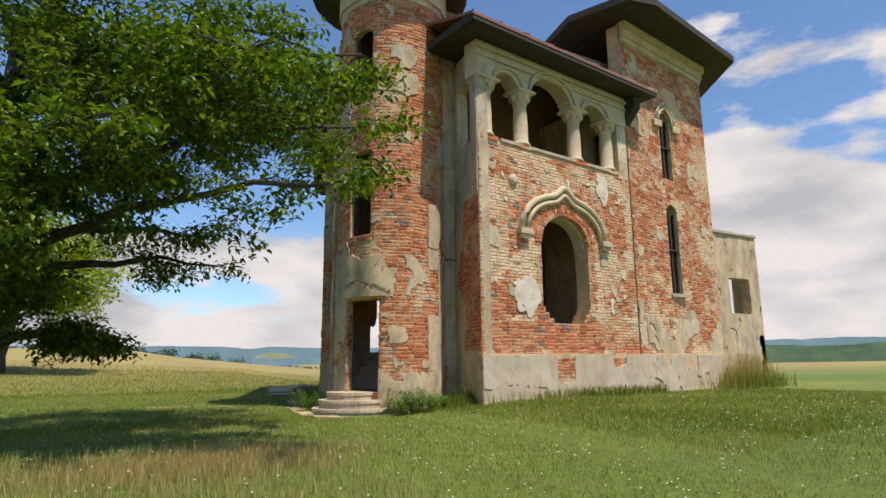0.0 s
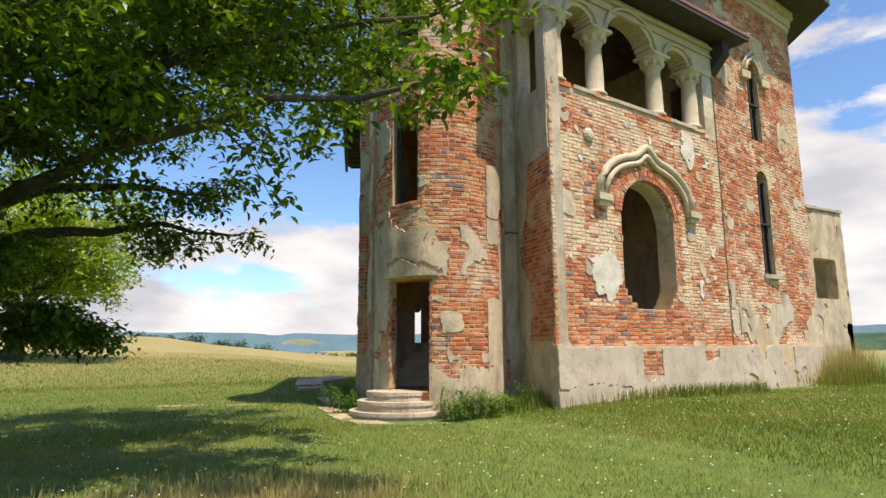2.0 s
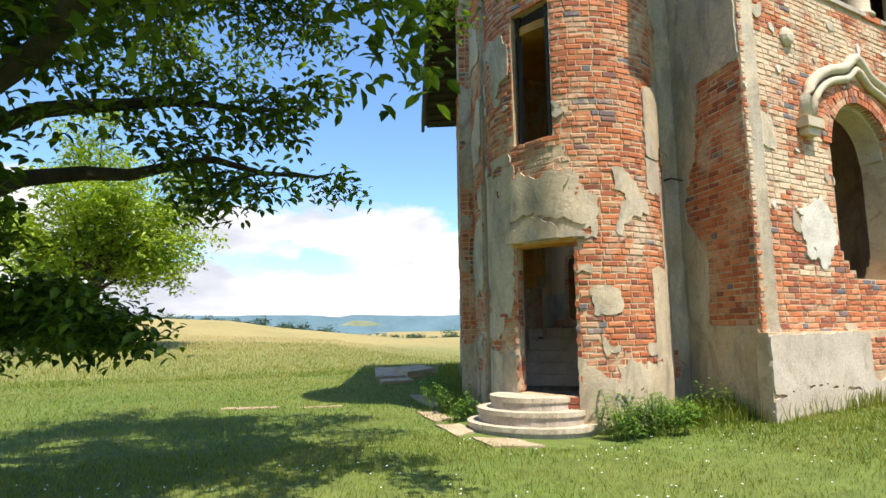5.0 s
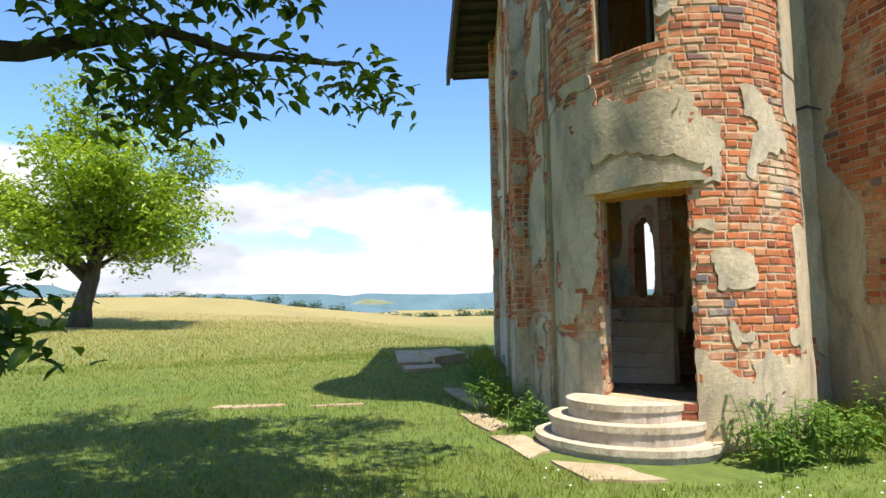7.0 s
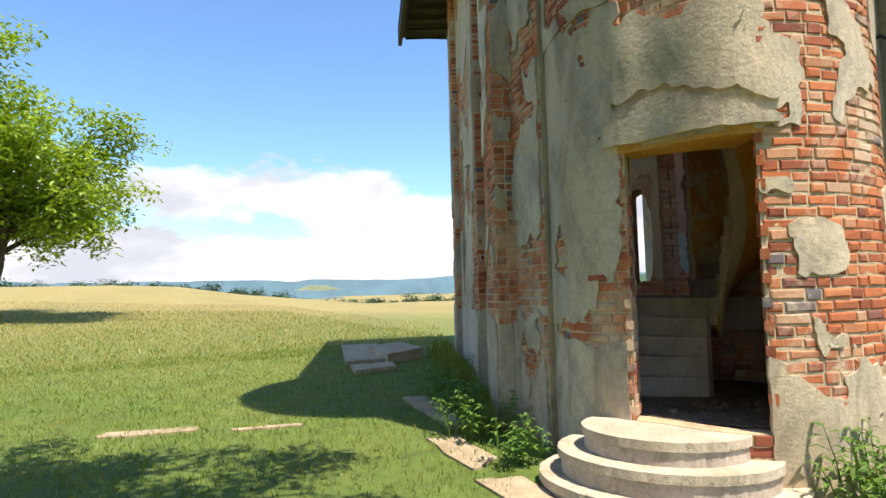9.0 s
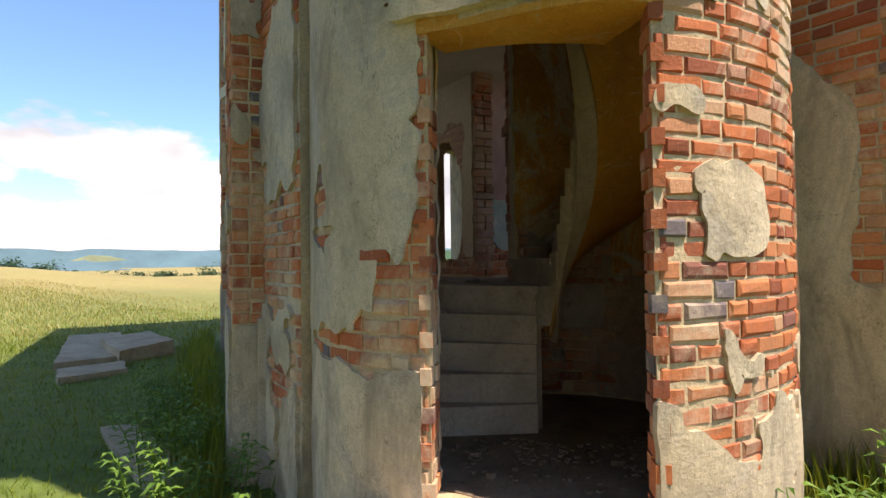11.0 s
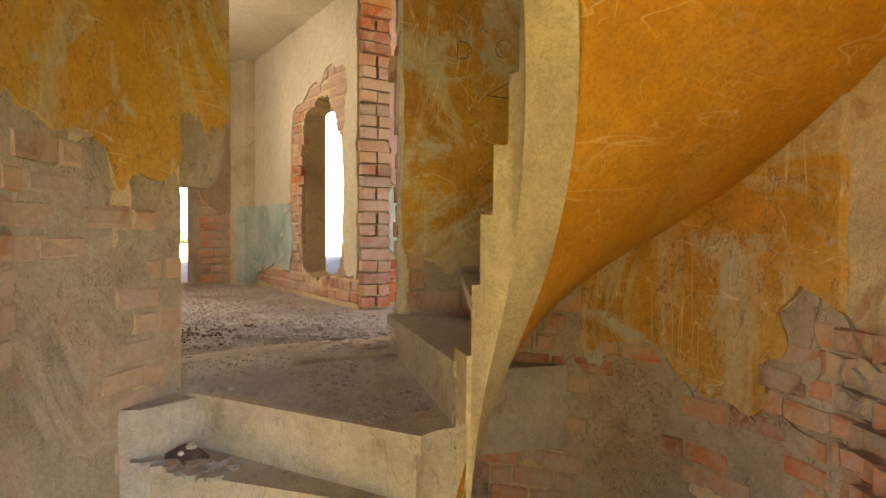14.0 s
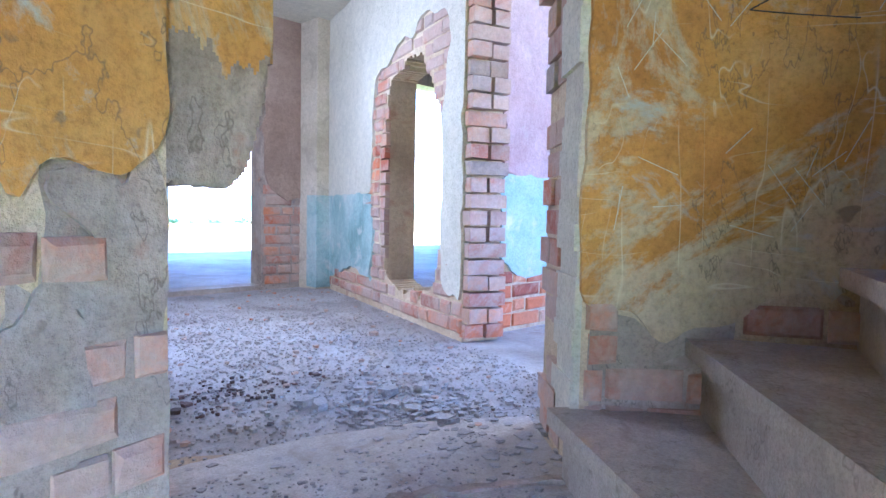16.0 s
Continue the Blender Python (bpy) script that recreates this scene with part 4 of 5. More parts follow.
thing("tower_roof", tr.v, tr.f, WOOD, "dark tower roof with wide sagging boarded eaves", "roof", "structure")
lh = empty("lancet_hood", (13.2, 14.5, 9.6), "cream stucco hood over the narrow upper window", "hood mould")
sh = Shape()
base = Vector(T0)
d = (Vector(T1) - base).normalized()
for w, h in ((0.62, 0.75), (0.46, 0.58)):
    path = []
    for i in range(21):
        q = -1 + 2 * i / 20
        p = base + d * (2.45 + q * w)
        path.append((p.x, p.y - 0.05, 9.75 + h * math.sqrt(max(0, 1 - q * q)) + 0.12 * math.exp(-(q / 0.15) ** 2)))
    sh.tube(path, [0.07] * 21, 6)
part("moulding", local(lh, sh), sh.f, CREAM, lh, "", True)
for s in (1.83, 3.07):
    p = base + d * s
    sh = Shape().box((p.x - 0.2, p.y - 0.16, 9.55), (p.x + 0.2, p.y + 0.02, 9.78))
    part("corbel", local(lh, sh), sh.f, CREAM, lh)
for z0, z1, s0, s1 in ((3.55, 6.6, 2.15, 2.85), (7.65, 10.1, 2.1, 2.8)):
    fr = Shape()
    for s in (s0 + 0.05, (s0 + s1) / 2, s1 - 0.05):
        p = base + d * s
        fr.box((p.x - 0.03, p.y + 0.12, z0), (p.x + 0.03, p.y + 0.2, z1 - 0.15))
    p0, p1 = base + d * s0, base + d * s1
    fr.box((p0.x, p0.y + 0.12, (z0 + z1) / 2), (p1.x, p1.y + 0.2, (z0 + z1) / 2 + 0.06))
    part("window_frame", fr.v, fr.f, WOOD, tw, "grey weathered window frame")
sl_ = Shape()
p = base + d * 2.5
sl_.box((p.x - 0.45, p.y - 0.12, 3.43), (p.x + 0.45, p.y + 0.3, 3.55))
part("sill", sl_.v, sl_.f, STONE, tw, "stone window sill")

# low ruined annex behind the tower
ao, ai, al = straight((19.2, 17.3), (23.5, 17.3), 0.4)
annex = Wall(ao, ai, al, 0.0, 6.9, [(1.95, 3.5, 3.3, 4.9, 0)])
an = built(annex, "wall_annex", PLASTER, "low roofless annex wall with an empty window")
coat(annex, an, PLASTER, lambda s, z: ragged(s, z, 0.8, 3) > -0.3, "cream plaster", out=0.03)
built(Wall(*straight((23.5, 17.3), (23.5, 18.4), 0.4), 0.0, 6.8), "wall_annex_east", PLASTER, "annex side wall")
cp = Shape()
for i in range(12):
    q0, q1 = al * i / 12, al * (i + 1) / 12
    j = 0.05 * ragged(i, 2, 0.7)
    cp.prism([Vector(ao(q0)) + Vector((0, -0.1)), Vector(ao(q1)) + Vector((0, -0.1)), ai(q1), ai(q0)], 6.9, 7.02 + j)
part("coping", cp.v, cp.f, STONE, an, "dark broken coping")

# ---- west side ----
W0, W1 = (6.75, 26.9), (2.9, 18.35)
wo, wi, wlen = straight(W0, W1, 0.5)
westw = Wall(wo, wi, wlen, 0.0, 9.3, [(3.0, 3.6, 2.2, 5.2, 0.2), (6.2, 6.8, 2.2, 6.2, 0.2), (0.75, 2.2, 1.6, 4.0, 0)])
ww = built(westw, "wall_west", MORTAR, "long shaded west wall of brick and peeling plaster")


def west_plaster(s, z):
    e = ragged(s, z, 0.6, 21)
    return z < 1.35 or e > 0.06 + 0.12 * ragged(s, z, 2.5, 4)


coat(westw, ww, PLASTER, west_plaster, "peeling pale plaster", out=0.03, cell=0.1)
bricked(westw, ww, westw.bricks(lambda s, z: not west_plaster(s, z)))
wp = Wall(*straight((6.7, 26.9), (2.75, 18.1), 0.15), 0.0, 1.35)
wpw = built(wp, "plinth_west", PLINTH, "rendered plinth of the west wall")
for s0, s1, dd in ((wlen - 0.75, wlen + 0.15, 0.22), (wlen - 3.0, wlen - 2.4, 0.15), (1.9, 2.5, 0.15)):
    dv = (Vector(W1) - Vector(W0)).normalized()
    nv = Vector((dv.y, -dv.x))
    a, b = Vector(W0) + dv * s0 + nv * dd, Vector(W0) + dv * s1 + nv * dd
    pil = Wall(*straight(tuple(a), tuple(b), dd + 0.05), 0.0, 9.2)
    pw = built(pil, "pilaster", MORTAR, "brick pilaster with peeling plaster")
    keep = lambda s, z: z < 1.35 or (ragged(s + s0, z, 0.8, 31) + 0.3 * ragged(s, z, 3, 2) > 0.0 and not 1.4 < z < 2.0)
    coat(pil, pw, PLASTER, keep, "stained plaster", out=0.03)
    bricked(pil, pw, pil.bricks(lambda s, z: not keep(s, z)))
    face = Wall(*straight(tuple(b), tuple(b - nv * (dd + 0.05)), 0.05), 0.0, 9.2)
    shown = lambda s, z: z < 1.3 or (ragged(s + s1, z, 0.9, 33) + 0.4 * ragged(s, z, 4, 2) > 0.05 and not 1.45 < z < 2.15)
    coat(face, pw, PLASTER, shown, "stained plaster", out=0.03, cell=0.045)
    bricked(face, pw, face.bricks(lambda s, z: not shown(s, z)))
infill = Wall(*straight((2.9, 18.35), (2.62, 17.3), 0.6), 0.0, 11.0)
iw = built(infill, "wall_link", PLASTER, "plaster wall joining turret and west wall")
link_at = lambda s, z: ragged(s + 3, z, 0.9, 41) + 0.3 * ragged(s, z, 3, 5) > -0.02 and not 1.5 < z < 2.1 + 0.3 * ragged(s, z, 2, 9)
coat(infill, iw, PLASTER, link_at, "stained plaster", out=0.03)
bricked(infill, iw, infill.bricks(lambda s, z: not link_at(s, z), zr=(0.6, 9.0)))
we = Shape().prism([(2.2, 18.9), (2.7, 17.9), (7.6, 27.2), (5.6, 27.9)], 9.25, 9.5)
we.prism([(2.2, 18.9), (2.3, 18.85), (5.7, 27.85), (5.6, 27.9)], 9.0, 9.55)
eav = thing("west_eave", we.v, we.f, WOOD, "dark overhanging boarded eave of the west roof", "eave", "structure")
for i in range(16):
    q = i / 15
    a = Vector((2.35, 18.9)).lerp(Vector((5.75, 27.7)), q)
    b = a + Vector((1.05, -0.5))
    sh = Shape().tube([(a.x, a.y, 9.18), (b.x, b.y, 9.2)], [0.05, 0.05], 4)
    part("rafter", sh.v, sh.f, WOOD, eav)

# closing walls, floors and roof of the main block
for a, b, h, hl in ((TB, (19.2, 27.0), 12.9, []), ((19.2, 27.0), (6.75, 26.9), 9.3, [(5.0, 9.4, 1.3, 5.2, 0), (9.9, 12.3, 1.3, 4.6, 0)])):
    built(Wall(*straight(a, b, 0.5), 0.0, h, hl), "wall_back", PLASTER, "plain plastered back wall")
main_floor = Shape().prism([(5.6, 14.4), (17.2, 15.2), (17.2, 26.5), (6.6, 26.5), (3.4, 18.2), (3.3, 17.65), (3.6, 17.3), (3.84, 17.3), (4.6, 16.9), (5.6, 16.2)], 1.2, 1.576)
fl = thing("floor", main_floor.v, main_floor.f, RUBBLE, "floor under dust, grit and broken plaster", "floor", "structure")
c1 = Shape().prism([(5.0, 17.6), (9.0, 17.6), (9.0, 21.8), (4.2, 21.8), (3.6, 18.2)], 4.05, 4.2)
thing("ceiling", c1.v, c1.f, WHITE, "stained cream plaster ceiling", "ceiling", "structure")
# upper floor, and an attic slab added to close the interior
c2 = Shape().prism([(5.5, 14.2), (17.2, 15.2), (17.2, 26.5), (6.6, 26.5), (5.5, 22)], 7.1, 7.3).prism([(4.6, 15.4), (17.2, 15.2), (17.2, 26.5), (6.6, 26.5), (3.1, 18.6)], 11.6, 11.9)
# unseen slab added to block light from above
c2.prism([(4.0, 17.7), (19.0, 18.3), (19.0, 26.8), (6.9, 26.7), (3.3, 18.6)], 9.0, 9.2)
thing("ceiling", c2.v, c2.f, BROWN, "upper floor with added slabs above that keep the inside dark", "ceiling", "structure")
# brown partitions added to shut out light, so loggia and bay window look dark
built(Wall(*straight((5.6, 17.55), (18.9, 17.9), 0.25), 7.3, 11.6), "loggia_light_block", BROWN, "added brown partition that keeps the loggia dark")
built(Wall(*straight((7.5, 18.0), (18.9, 18.2), 0.25), 1.4, 7.1), "bay_light_block", BROWN, "added brown partition that keeps the bay room dark")
# ---- stair inside the turret ----
SC = Vector((4.0, 16.22))


def polar(r, deg):
    return (SC.x + r * math.cos(radians(deg)), SC.y + r * math.sin(radians(deg)))


def wedge(r0, r1, a0, a1, n=4):
    return [polar(r1, a0 + (a1 - a0) * i / n) for i in range(n + 1)] + [polar(r0, a1 + (a0 - a1) * i / n) for i in range(n + 1)]


entry = Shape().prism([polar(1.3, a) for a in range(0, 360, 15)], 0.2, 0.585)
entry.prism([ring_out(turn_to(a)) for a in (238, 228, 218, 208, 197)] + [ring_in(turn_to(197)), ring_in(turn_to(238))], 0.2, 0.575)
thing("floor", entry.v, entry.f, SOIL, "earthy rubble-strewn turret floor", "floor", "structure")
stair = empty("spiral_stair", (SC.x, SC.y, 0.58), "winding stone stair with cream plaster string and ochre soffit", "staircase")
for k in range(4):
    a0, a1 = 139 - 10 * k, 98 - 4 * k
    top = 0.785 + 0.2 * k
    sh = Shape().prism(wedge(0.16, 1.32, a0, a1)[::-1], 0.4, top - 0.05)
    nose = Shape().prism(wedge(0.16, 1.32, a0 + 1.6, a1)[::-1], top - 0.05, top)
    st = part("step", local(stair, sh), sh.f, STONE, stair, "dusty worn stone step")
    part("nosing", local(stair, nose), nose.f, STONE, st)
land = Shape().prism(wedge(0.16, 1.75, 100.5, 51)[::-1], 1.535, 1.59)
land.prism(wedge(0.18, 1.6, 99, 50)[::-1], 1.30, 1.535)
part("landing", local(stair, land), land.f, STONE, stair, "broad dusty landing step")
STEP, A0 = 16.4, 52.5
for k in range(13):
    a0, a1 = A0 - STEP * k, A0 - STEP * (k + 1) - 1
    top = 1.79 + 0.2 * k
    low = [min(top - 0.06, 1.52 + (A0 - q) / STEP * 0.2) for q in [a0 + (a1 - a0) * i / 4 for i in range(5)]]
    sh = Shape().prism(wedge(0.16, 1.24, a0, a1)[::-1], (low + low[::-1])[::-1], top - 0.045)
    nose = Shape().prism(wedge(0.16, 1.24, a0 + 2.2, a1)[::-1], top - 0.045, top)
    st = part("step", local(stair, sh), sh.f, STONE, stair, "grey stone step with rounded nosing")
    part("nosing", local(stair, nose), nose.f, STONE, st)


def under(deg):
    """Height of the soffit under the upper flight."""
    return 1.33 + (A0 - deg) / STEP * 0.2


def string_out(deg):
    """Outer radius of the string, which widens as it climbs."""
    q = max(0.0, min(1.0, (40 - deg) / 60))
    return 0.19 + 0.09 * q * q * (3 - 2 * q)


string, soffit = Shape(), Shape()
n, last_top = 116, None
for i in range(n):
    a0, a1 = 54 - 226 * i / n, 54 - 226 * (i + 1) / n
    k = max(0, math.ceil((A0 - (a0 + a1) / 2) / STEP))
    top = 1.59 + 0.2 * k + 0.04
    u0, u1 = under(a0) - 0.12, under(a1) - 0.12
    e0, e1 = string_out(a0), string_out(a1)
    o0, o1, i0, i1 = polar(e0, a0), polar(e1, a1), polar(e0 - 0.14, a0), polar(e1 - 0.14, a1)
    string.add([(*o0, u0), (*o1, u1), (*o1, top), (*o0, top), (*i0, u0), (*i1, u1), (*i1, top), (*i0, top)],
               [(0, 1, 2, 3), (7, 6, 5, 4), (3, 2, 6, 7), (4, 5, 1, 0)])
    if last_top is not None and abs(top - last_top) > 0.01:
        string.add([(*o0, last_top), (*o0, top), (*i0, top), (*i0, last_top)], [(0, 1, 2, 3)])
    last_top = top
    zs = []
    for j in range(7):
        r = 0.15 + 1.13 * j / 6
        zs.append((r, under(a0) - 0.10 + 0.26 * (j / 6) ** 0.8, under(a1) - 0.10 + 0.26 * (j / 6) ** 0.8))
    for (r0, p0, q0), (r1, p1, q1) in zip(zs, zs[1:]):
        soffit.add([(*polar(r0, a0), p0), (*polar(r1, a0), p1), (*polar(r1, a1), q1), (*polar(r0, a1), q0), (*polar(r0, a0), p0 + 0.08), (*polar(r1, a0), p1 + 0.08), (*polar(r1, a1), q1 + 0.08), (*polar(r0, a1), q0 + 0.08)],
                   [(0, 1, 2, 3), (7, 6, 5, 4)])
string_ob = part("string", local(stair, string), string.f, STRING, stair, "stained cream plaster inner string")
bm = bmesh.new()
bm.from_mesh(string_ob.data)
bmesh.ops.remove_doubles(bm, verts=bm.verts, dist=0.002)
bmesh.ops.recalc_face_normals(bm, faces=bm.faces)
bm.to_mesh(string_ob.data)
bm.free()
bm_merge = mesh_of("soffit", local(stair, soffit), soffit.f, OCHRE, True)
bm = bmesh.new()
bm.from_mesh(bm_merge)
bmesh.ops.remove_doubles(bm, verts=bm.verts, dist=0.002)
bm.to_mesh(bm_merge)
bm.free()
so_ob = new("soffit", bm_merge)
so_ob.parent = stair
tagged(so_ob, "scratched ochre plaster soffit")

# inner face of the turret: ochre limewash above bare plaster
BEHIND = turn_to(-60)
inner = Wall(lambda s: ring_in(s + BEHIND), lambda s: ring_out(s + BEHIND), turn_to(400), 0.5, 6.5, [(a - BEHIND, b - BEHIND, lo, hi, arch) for a, b, lo, hi, arch in turret.holes])


def ochre_at(s, z):
    e = ragged(s, z, 1.2, 17)
    d = deg_of(s + BEHIND)
    low = 2.42 if 97 < d < 200 else 1.72 + 0.15 * e if d > 270 or d < 10 else 2.12
    return z > low + 0.25 * e + 0.12 * ragged(s, z, 5, 6)


ic = inner.skin(ochre_at, cell=0.04, out=0.018, depth=0.03)
part("limewash", ic.v, ic.f, OCHRE_WORN, tur, "scratched ochre limewash")


def bare_at(s, z):
    """Where the plaster has fallen from the bricks beside the inner doorway."""
    d, e = deg_of(s + BEHIND), ragged(s, z, 2.2, 29)
    return (98 < d < 107 + 5 * e and z < 2.0 + 0.2 * e) or (98 < d < 190 and z < 2.35 and ragged(s, z, 1.7, 44) + 0.5 * ragged(s, z, 6, 5) > 0.58) or (14 < d < 50 and z < 1.98 + 0.18 * e)


ic2 = inner.skin(lambda s, z: not ochre_at(s, z) and not bare_at(s, z) and ragged(s, z, 1.5, 8) + 0.25 * ragged(s, z, 5, 2) > -0.30, cell=0.04, out=0.012, depth=0.03, zr=(0.6, 2.9))
part("bare_plaster", ic2.v, ic2.f, INNER, tur, "grey-beige worn inner plaster")
ic3 = inner.skin(lambda s, z: not ochre_at(s, z), cell=0.06, out=0.003, depth=0.02, zr=(0.6, 2.9))
part("bare_plaster", ic3.v, ic3.f, INNER, tur, "smeared grey mortar between bare bricks")
isp = inner.bricks(lambda s, z: not ochre_at(s, z) and (bare_at(s, z) or ragged(s, z, 1.5, 8) < -0.22 or noise.noise((s * 7, z * 9, 4)) > 0.62), zr=(0.6, 2.9), proud=0.016, keep=0.92)
sh = Shape()
for spec in isp:
    inner.brick_shape(spec, sh)
part("inner_brickwork", sh.v, sh.f, BRICK_DUSTY, tur, "dusty bare bricks", kind="stuff")
cap = Shape().prism([polar(1.35, a) for a in range(0, 360, 15)], 6.6, 6.75)
thing("ceiling", cap.v, cap.f, OCHRE, "ochre turret ceiling", "ceiling", "structure")

# letters and lines scratched into the limewash beside the stair
def on_wall(deg, z, off=0.021):
    a = radians(deg)
    return (CI.x + (RI - off) * math.cos(a), CI.y + (RI - off) * math.sin(a), z)


def scratched(strokes, width, mat, label):
    sh = Shape()
    for line in strokes:
        fine = []
        for (d0, z0), (d1, z1) in zip(line, line[1:]):
            fine += [on_wall(d0 + (d1 - d0) * q / 4, z0 + (z1 - z0) * q / 4) for q in range(4)]
        fine.append(on_wall(*line[-1]))
        sh.tube(fine, [width] * len(fine), 4)
    part("scratch", sh.v, sh.f, mat, tur, label, kind="stuff")


def letter_d(deg, z, w, h):
    return [(deg, z), (deg, z + h), (deg - w * 0.7, z + h * 0.9), (deg - w, z + h * 0.5), (deg - w * 0.7, z + h * 0.1), (deg, z)]


def letter_o(deg, z, w, h):
    return [(deg - w * (0.5 - 0.5 * math.cos(q)), z + h * (0.5 + 0.5 * math.sin(q))) for q in [k * math.pi / 4 for k in range(9)]]


LET = 2.99
scratched([letter_d(38.2, LET, 3.2, 0.085), letter_o(29.6, LET, 3.4, 0.085), letter_d(24.6, LET, 3.0, 0.085)], 0.0022, IRON, "letters scratched into the limewash")
scratched([[(31.5, 2.82), (21.5, 2.93)], [(31.5, 2.82), (20.0, 2.78)], [(19.5, 2.97), (22.5, 2.87)]], 0.0022, IRON, "dark lines scratched into the limewash")
rnd = random.Random(52)
pale = []
for k in range(46):
    d, z, h = rnd.uniform(8, 47), rnd.uniform(2.25, 3.3), rnd.uniform(-0.12, 0.12)
    pale.append([(d, z), (d + rnd.uniform(-5, 5), z + h)])
scratched(pale, 0.0013, WHITE, "pale scratches in the limewash")

# jambs of the inner doorway
def jamb_stack(p_in, p_out, side, seed, name, label, parent):
    """Courses of broken bricks along a jamb face; side points into the opening."""
    t = (p_out - p_in).normalized()
    length = (p_out - p_in).length
    q = Vector((-t.y, t.x))
    q = q if q.dot(side) > 0 else -q
    sh = Shape()
    rnd = random.Random(seed)
    z, row = 1.6, 0
    while z < 4.0:
        r0, n = 0.0, row
        while r0 < length - 0.04:
            size = min((0.24 if n % 2 else 0.115) * rnd.uniform(0.9, 1.1), length - r0)
            u, v = p_in + t * r0, p_in + t * (r0 + size)
            o = rnd.uniform(0.0, 0.022) + (0.05 if 2.5 < z < 3.2 and rnd.random() < 0.2 else 0)
            base = [u + q * o, v + q * o, v - q * 0.08, u - q * 0.08]
            if t.x * q.y - t.y * q.x > 0:
                base = base[::-1]
            if rnd.random() < 0.93:
                sh.prism([tuple(p) for p in base], z, z + 0.077 + rnd.uniform(-0.006, 0.007))
            r0 += size + 0.013
            n += 1
        z += 0.092
        row += 1
    part(name, sh.v, sh.f, BRICK_DUSTY, parent, label, kind="stuff")


jamb_stack(Vector(ring_in(turn_to(99))) + Vector((-0.02, 0)), Vector(ring_out(turn_to(99))) + Vector((-0.02, 0)), Vector((1, 0)), 97, "doorway_bricks", "broken brick doorway jamb", tur)
PA, PB = Vector(ring_in(turn_to(50))), Vector(ring_out(turn_to(50)))
jamb_stack(PA.lerp(PB, 0.45), PB, Vector((-1, 1)), 54, "doorway_bricks", "broken brick pier end", tur)
edge = Shape()
rnd = random.Random(14)
t = (PB - PA).normalized()
q = Vector((-t.y, t.x))
z = 1.72
while z < 4.0:
    o, w = 0.02 + rnd.uniform(-0.006, 0.008), 0.44 + rnd.uniform(-0.06, 0.08)
    edge.prism([tuple(v) for v in (PA - q * 0.05, PA.lerp(PB, w) - q * 0.05, PA.lerp(PB, w) + q * o, PA + q * o)], z, z + 0.07)
    z += 0.07
part("jamb_plaster", edge.v, edge.f, WHITE, tur, "pale blue-white plaster on the doorway edge", kind="stuff")
over, upper = Shape(), Shape()
for k in range(36):
    a0, da = 99 - 0.29 * k, 0.29
    low = 2.34 + 0.30 * (k / 35) ** 6 + 0.03 * ragged(k * 0.12, 4, 0.7)
    p0, p1 = Vector(ring_in(turn_to(a0))), Vector(ring_in(turn_to(a0 - da)))
    base = [tuple(p0), tuple(p1), tuple(p1 + Vector((0, 0.07))), tuple(p0 + Vector((0, 0.07)))]
    edge_z = 2.58 + 0.10 * ragged(k * 0.1, 8, 0.9)
    over.prism(base, low, edge_z)
    upper.prism(base, edge_z, 4.0)
part("hanging_limewash", upper.v, upper.f, OCHRE_WORN, tur, "ochre-washed plaster hanging over the broken jamb", kind="stuff")
part("hanging_plaster", over.v, over.f, INNER, tur, "plaster edge hanging over the broken jamb", kind="stuff")

# ---- room beyond the stair ----
E0, E1 = (5.85, 18.62), (6.68, 21.3)
fo, fi, flen = straight(E0, E1, -0.24)
f_deep = straight(E0, E1, -0.2)[1]
breach = []
for k in range(34):
    u = 0.26 + 0.03 * k
    q = abs((u - 0.77) / 0.51)
    wob = ragged(u, 2.0, 5.0, 3)
    breach.append((u, u + 0.03, 1.78 + 0.10 * wob + 0.5 * q ** 6, 3.32 - 0.55 * q ** 3 + 0.12 * ragged(u, 5.0, 6.0, 1), 0))
east = Wall(fo, lambda u: f_deep(u) if u > 0.26 else fi(u), flen, 1.5, 4.1, breach)
ew = built(east, "wall_room_east", MORTAR, "room wall with a ragged breach through the brick", 0.06)


def white_at(s, z):
    e = ragged(s, z, 1.4, 5)
    if 0.2 + 0.08 * e < s < 1.42 + 0.12 * e and z < 3.5 + 0.25 * e:
        return False
    return z > 1.78 + 0.12 * e


coat(east, ew, WHITE, lambda s, z: white_at(s, z) and (z > 2.45 or s < 1.0), "pale yellow-white plaster", out=0.02, cell=0.05)
coat(east, ew, TEAL, lambda s, z: white_at(s, z) and z <= 2.45 and s >= 1.0, "worn teal dado paint", out=0.02, cell=0.05)
bricked(east, ew, east.bricks(lambda s, z: not white_at(s, z), zr=(1.6, 4.0)), BRICK_DUSTY)
endw = Shape()
rnd = random.Random(3)
z = 1.6
while z < 4.0:
    o = rnd.uniform(0, 0.035)
    a, b = Vector(fo(0)), Vector(fi(0))
    t = (b - a).normalized()
    back = Vector((t.y, -t.x))
    for u0, u1 in ((0.0, 0.24),) if rnd.random() < 0.5 else ((0.0, 0.115), (0.13, 0.24)):
        base = [a + t * u0 - back * 0.05, a + t * u1 - back * 0.05, a + t * u1 + back * (0.04 + o), a + t * u0 + back * (0.04 + o)]
        endw.prism([tuple(p + back * rnd.uniform(-0.012, 0.012) + t * rnd.uniform(-0.006, 0.006)) for p in base], z + rnd.uniform(-0.004, 0.004), z + 0.078 + rnd.uniform(-0.004, 0.004))
    z += 0.092
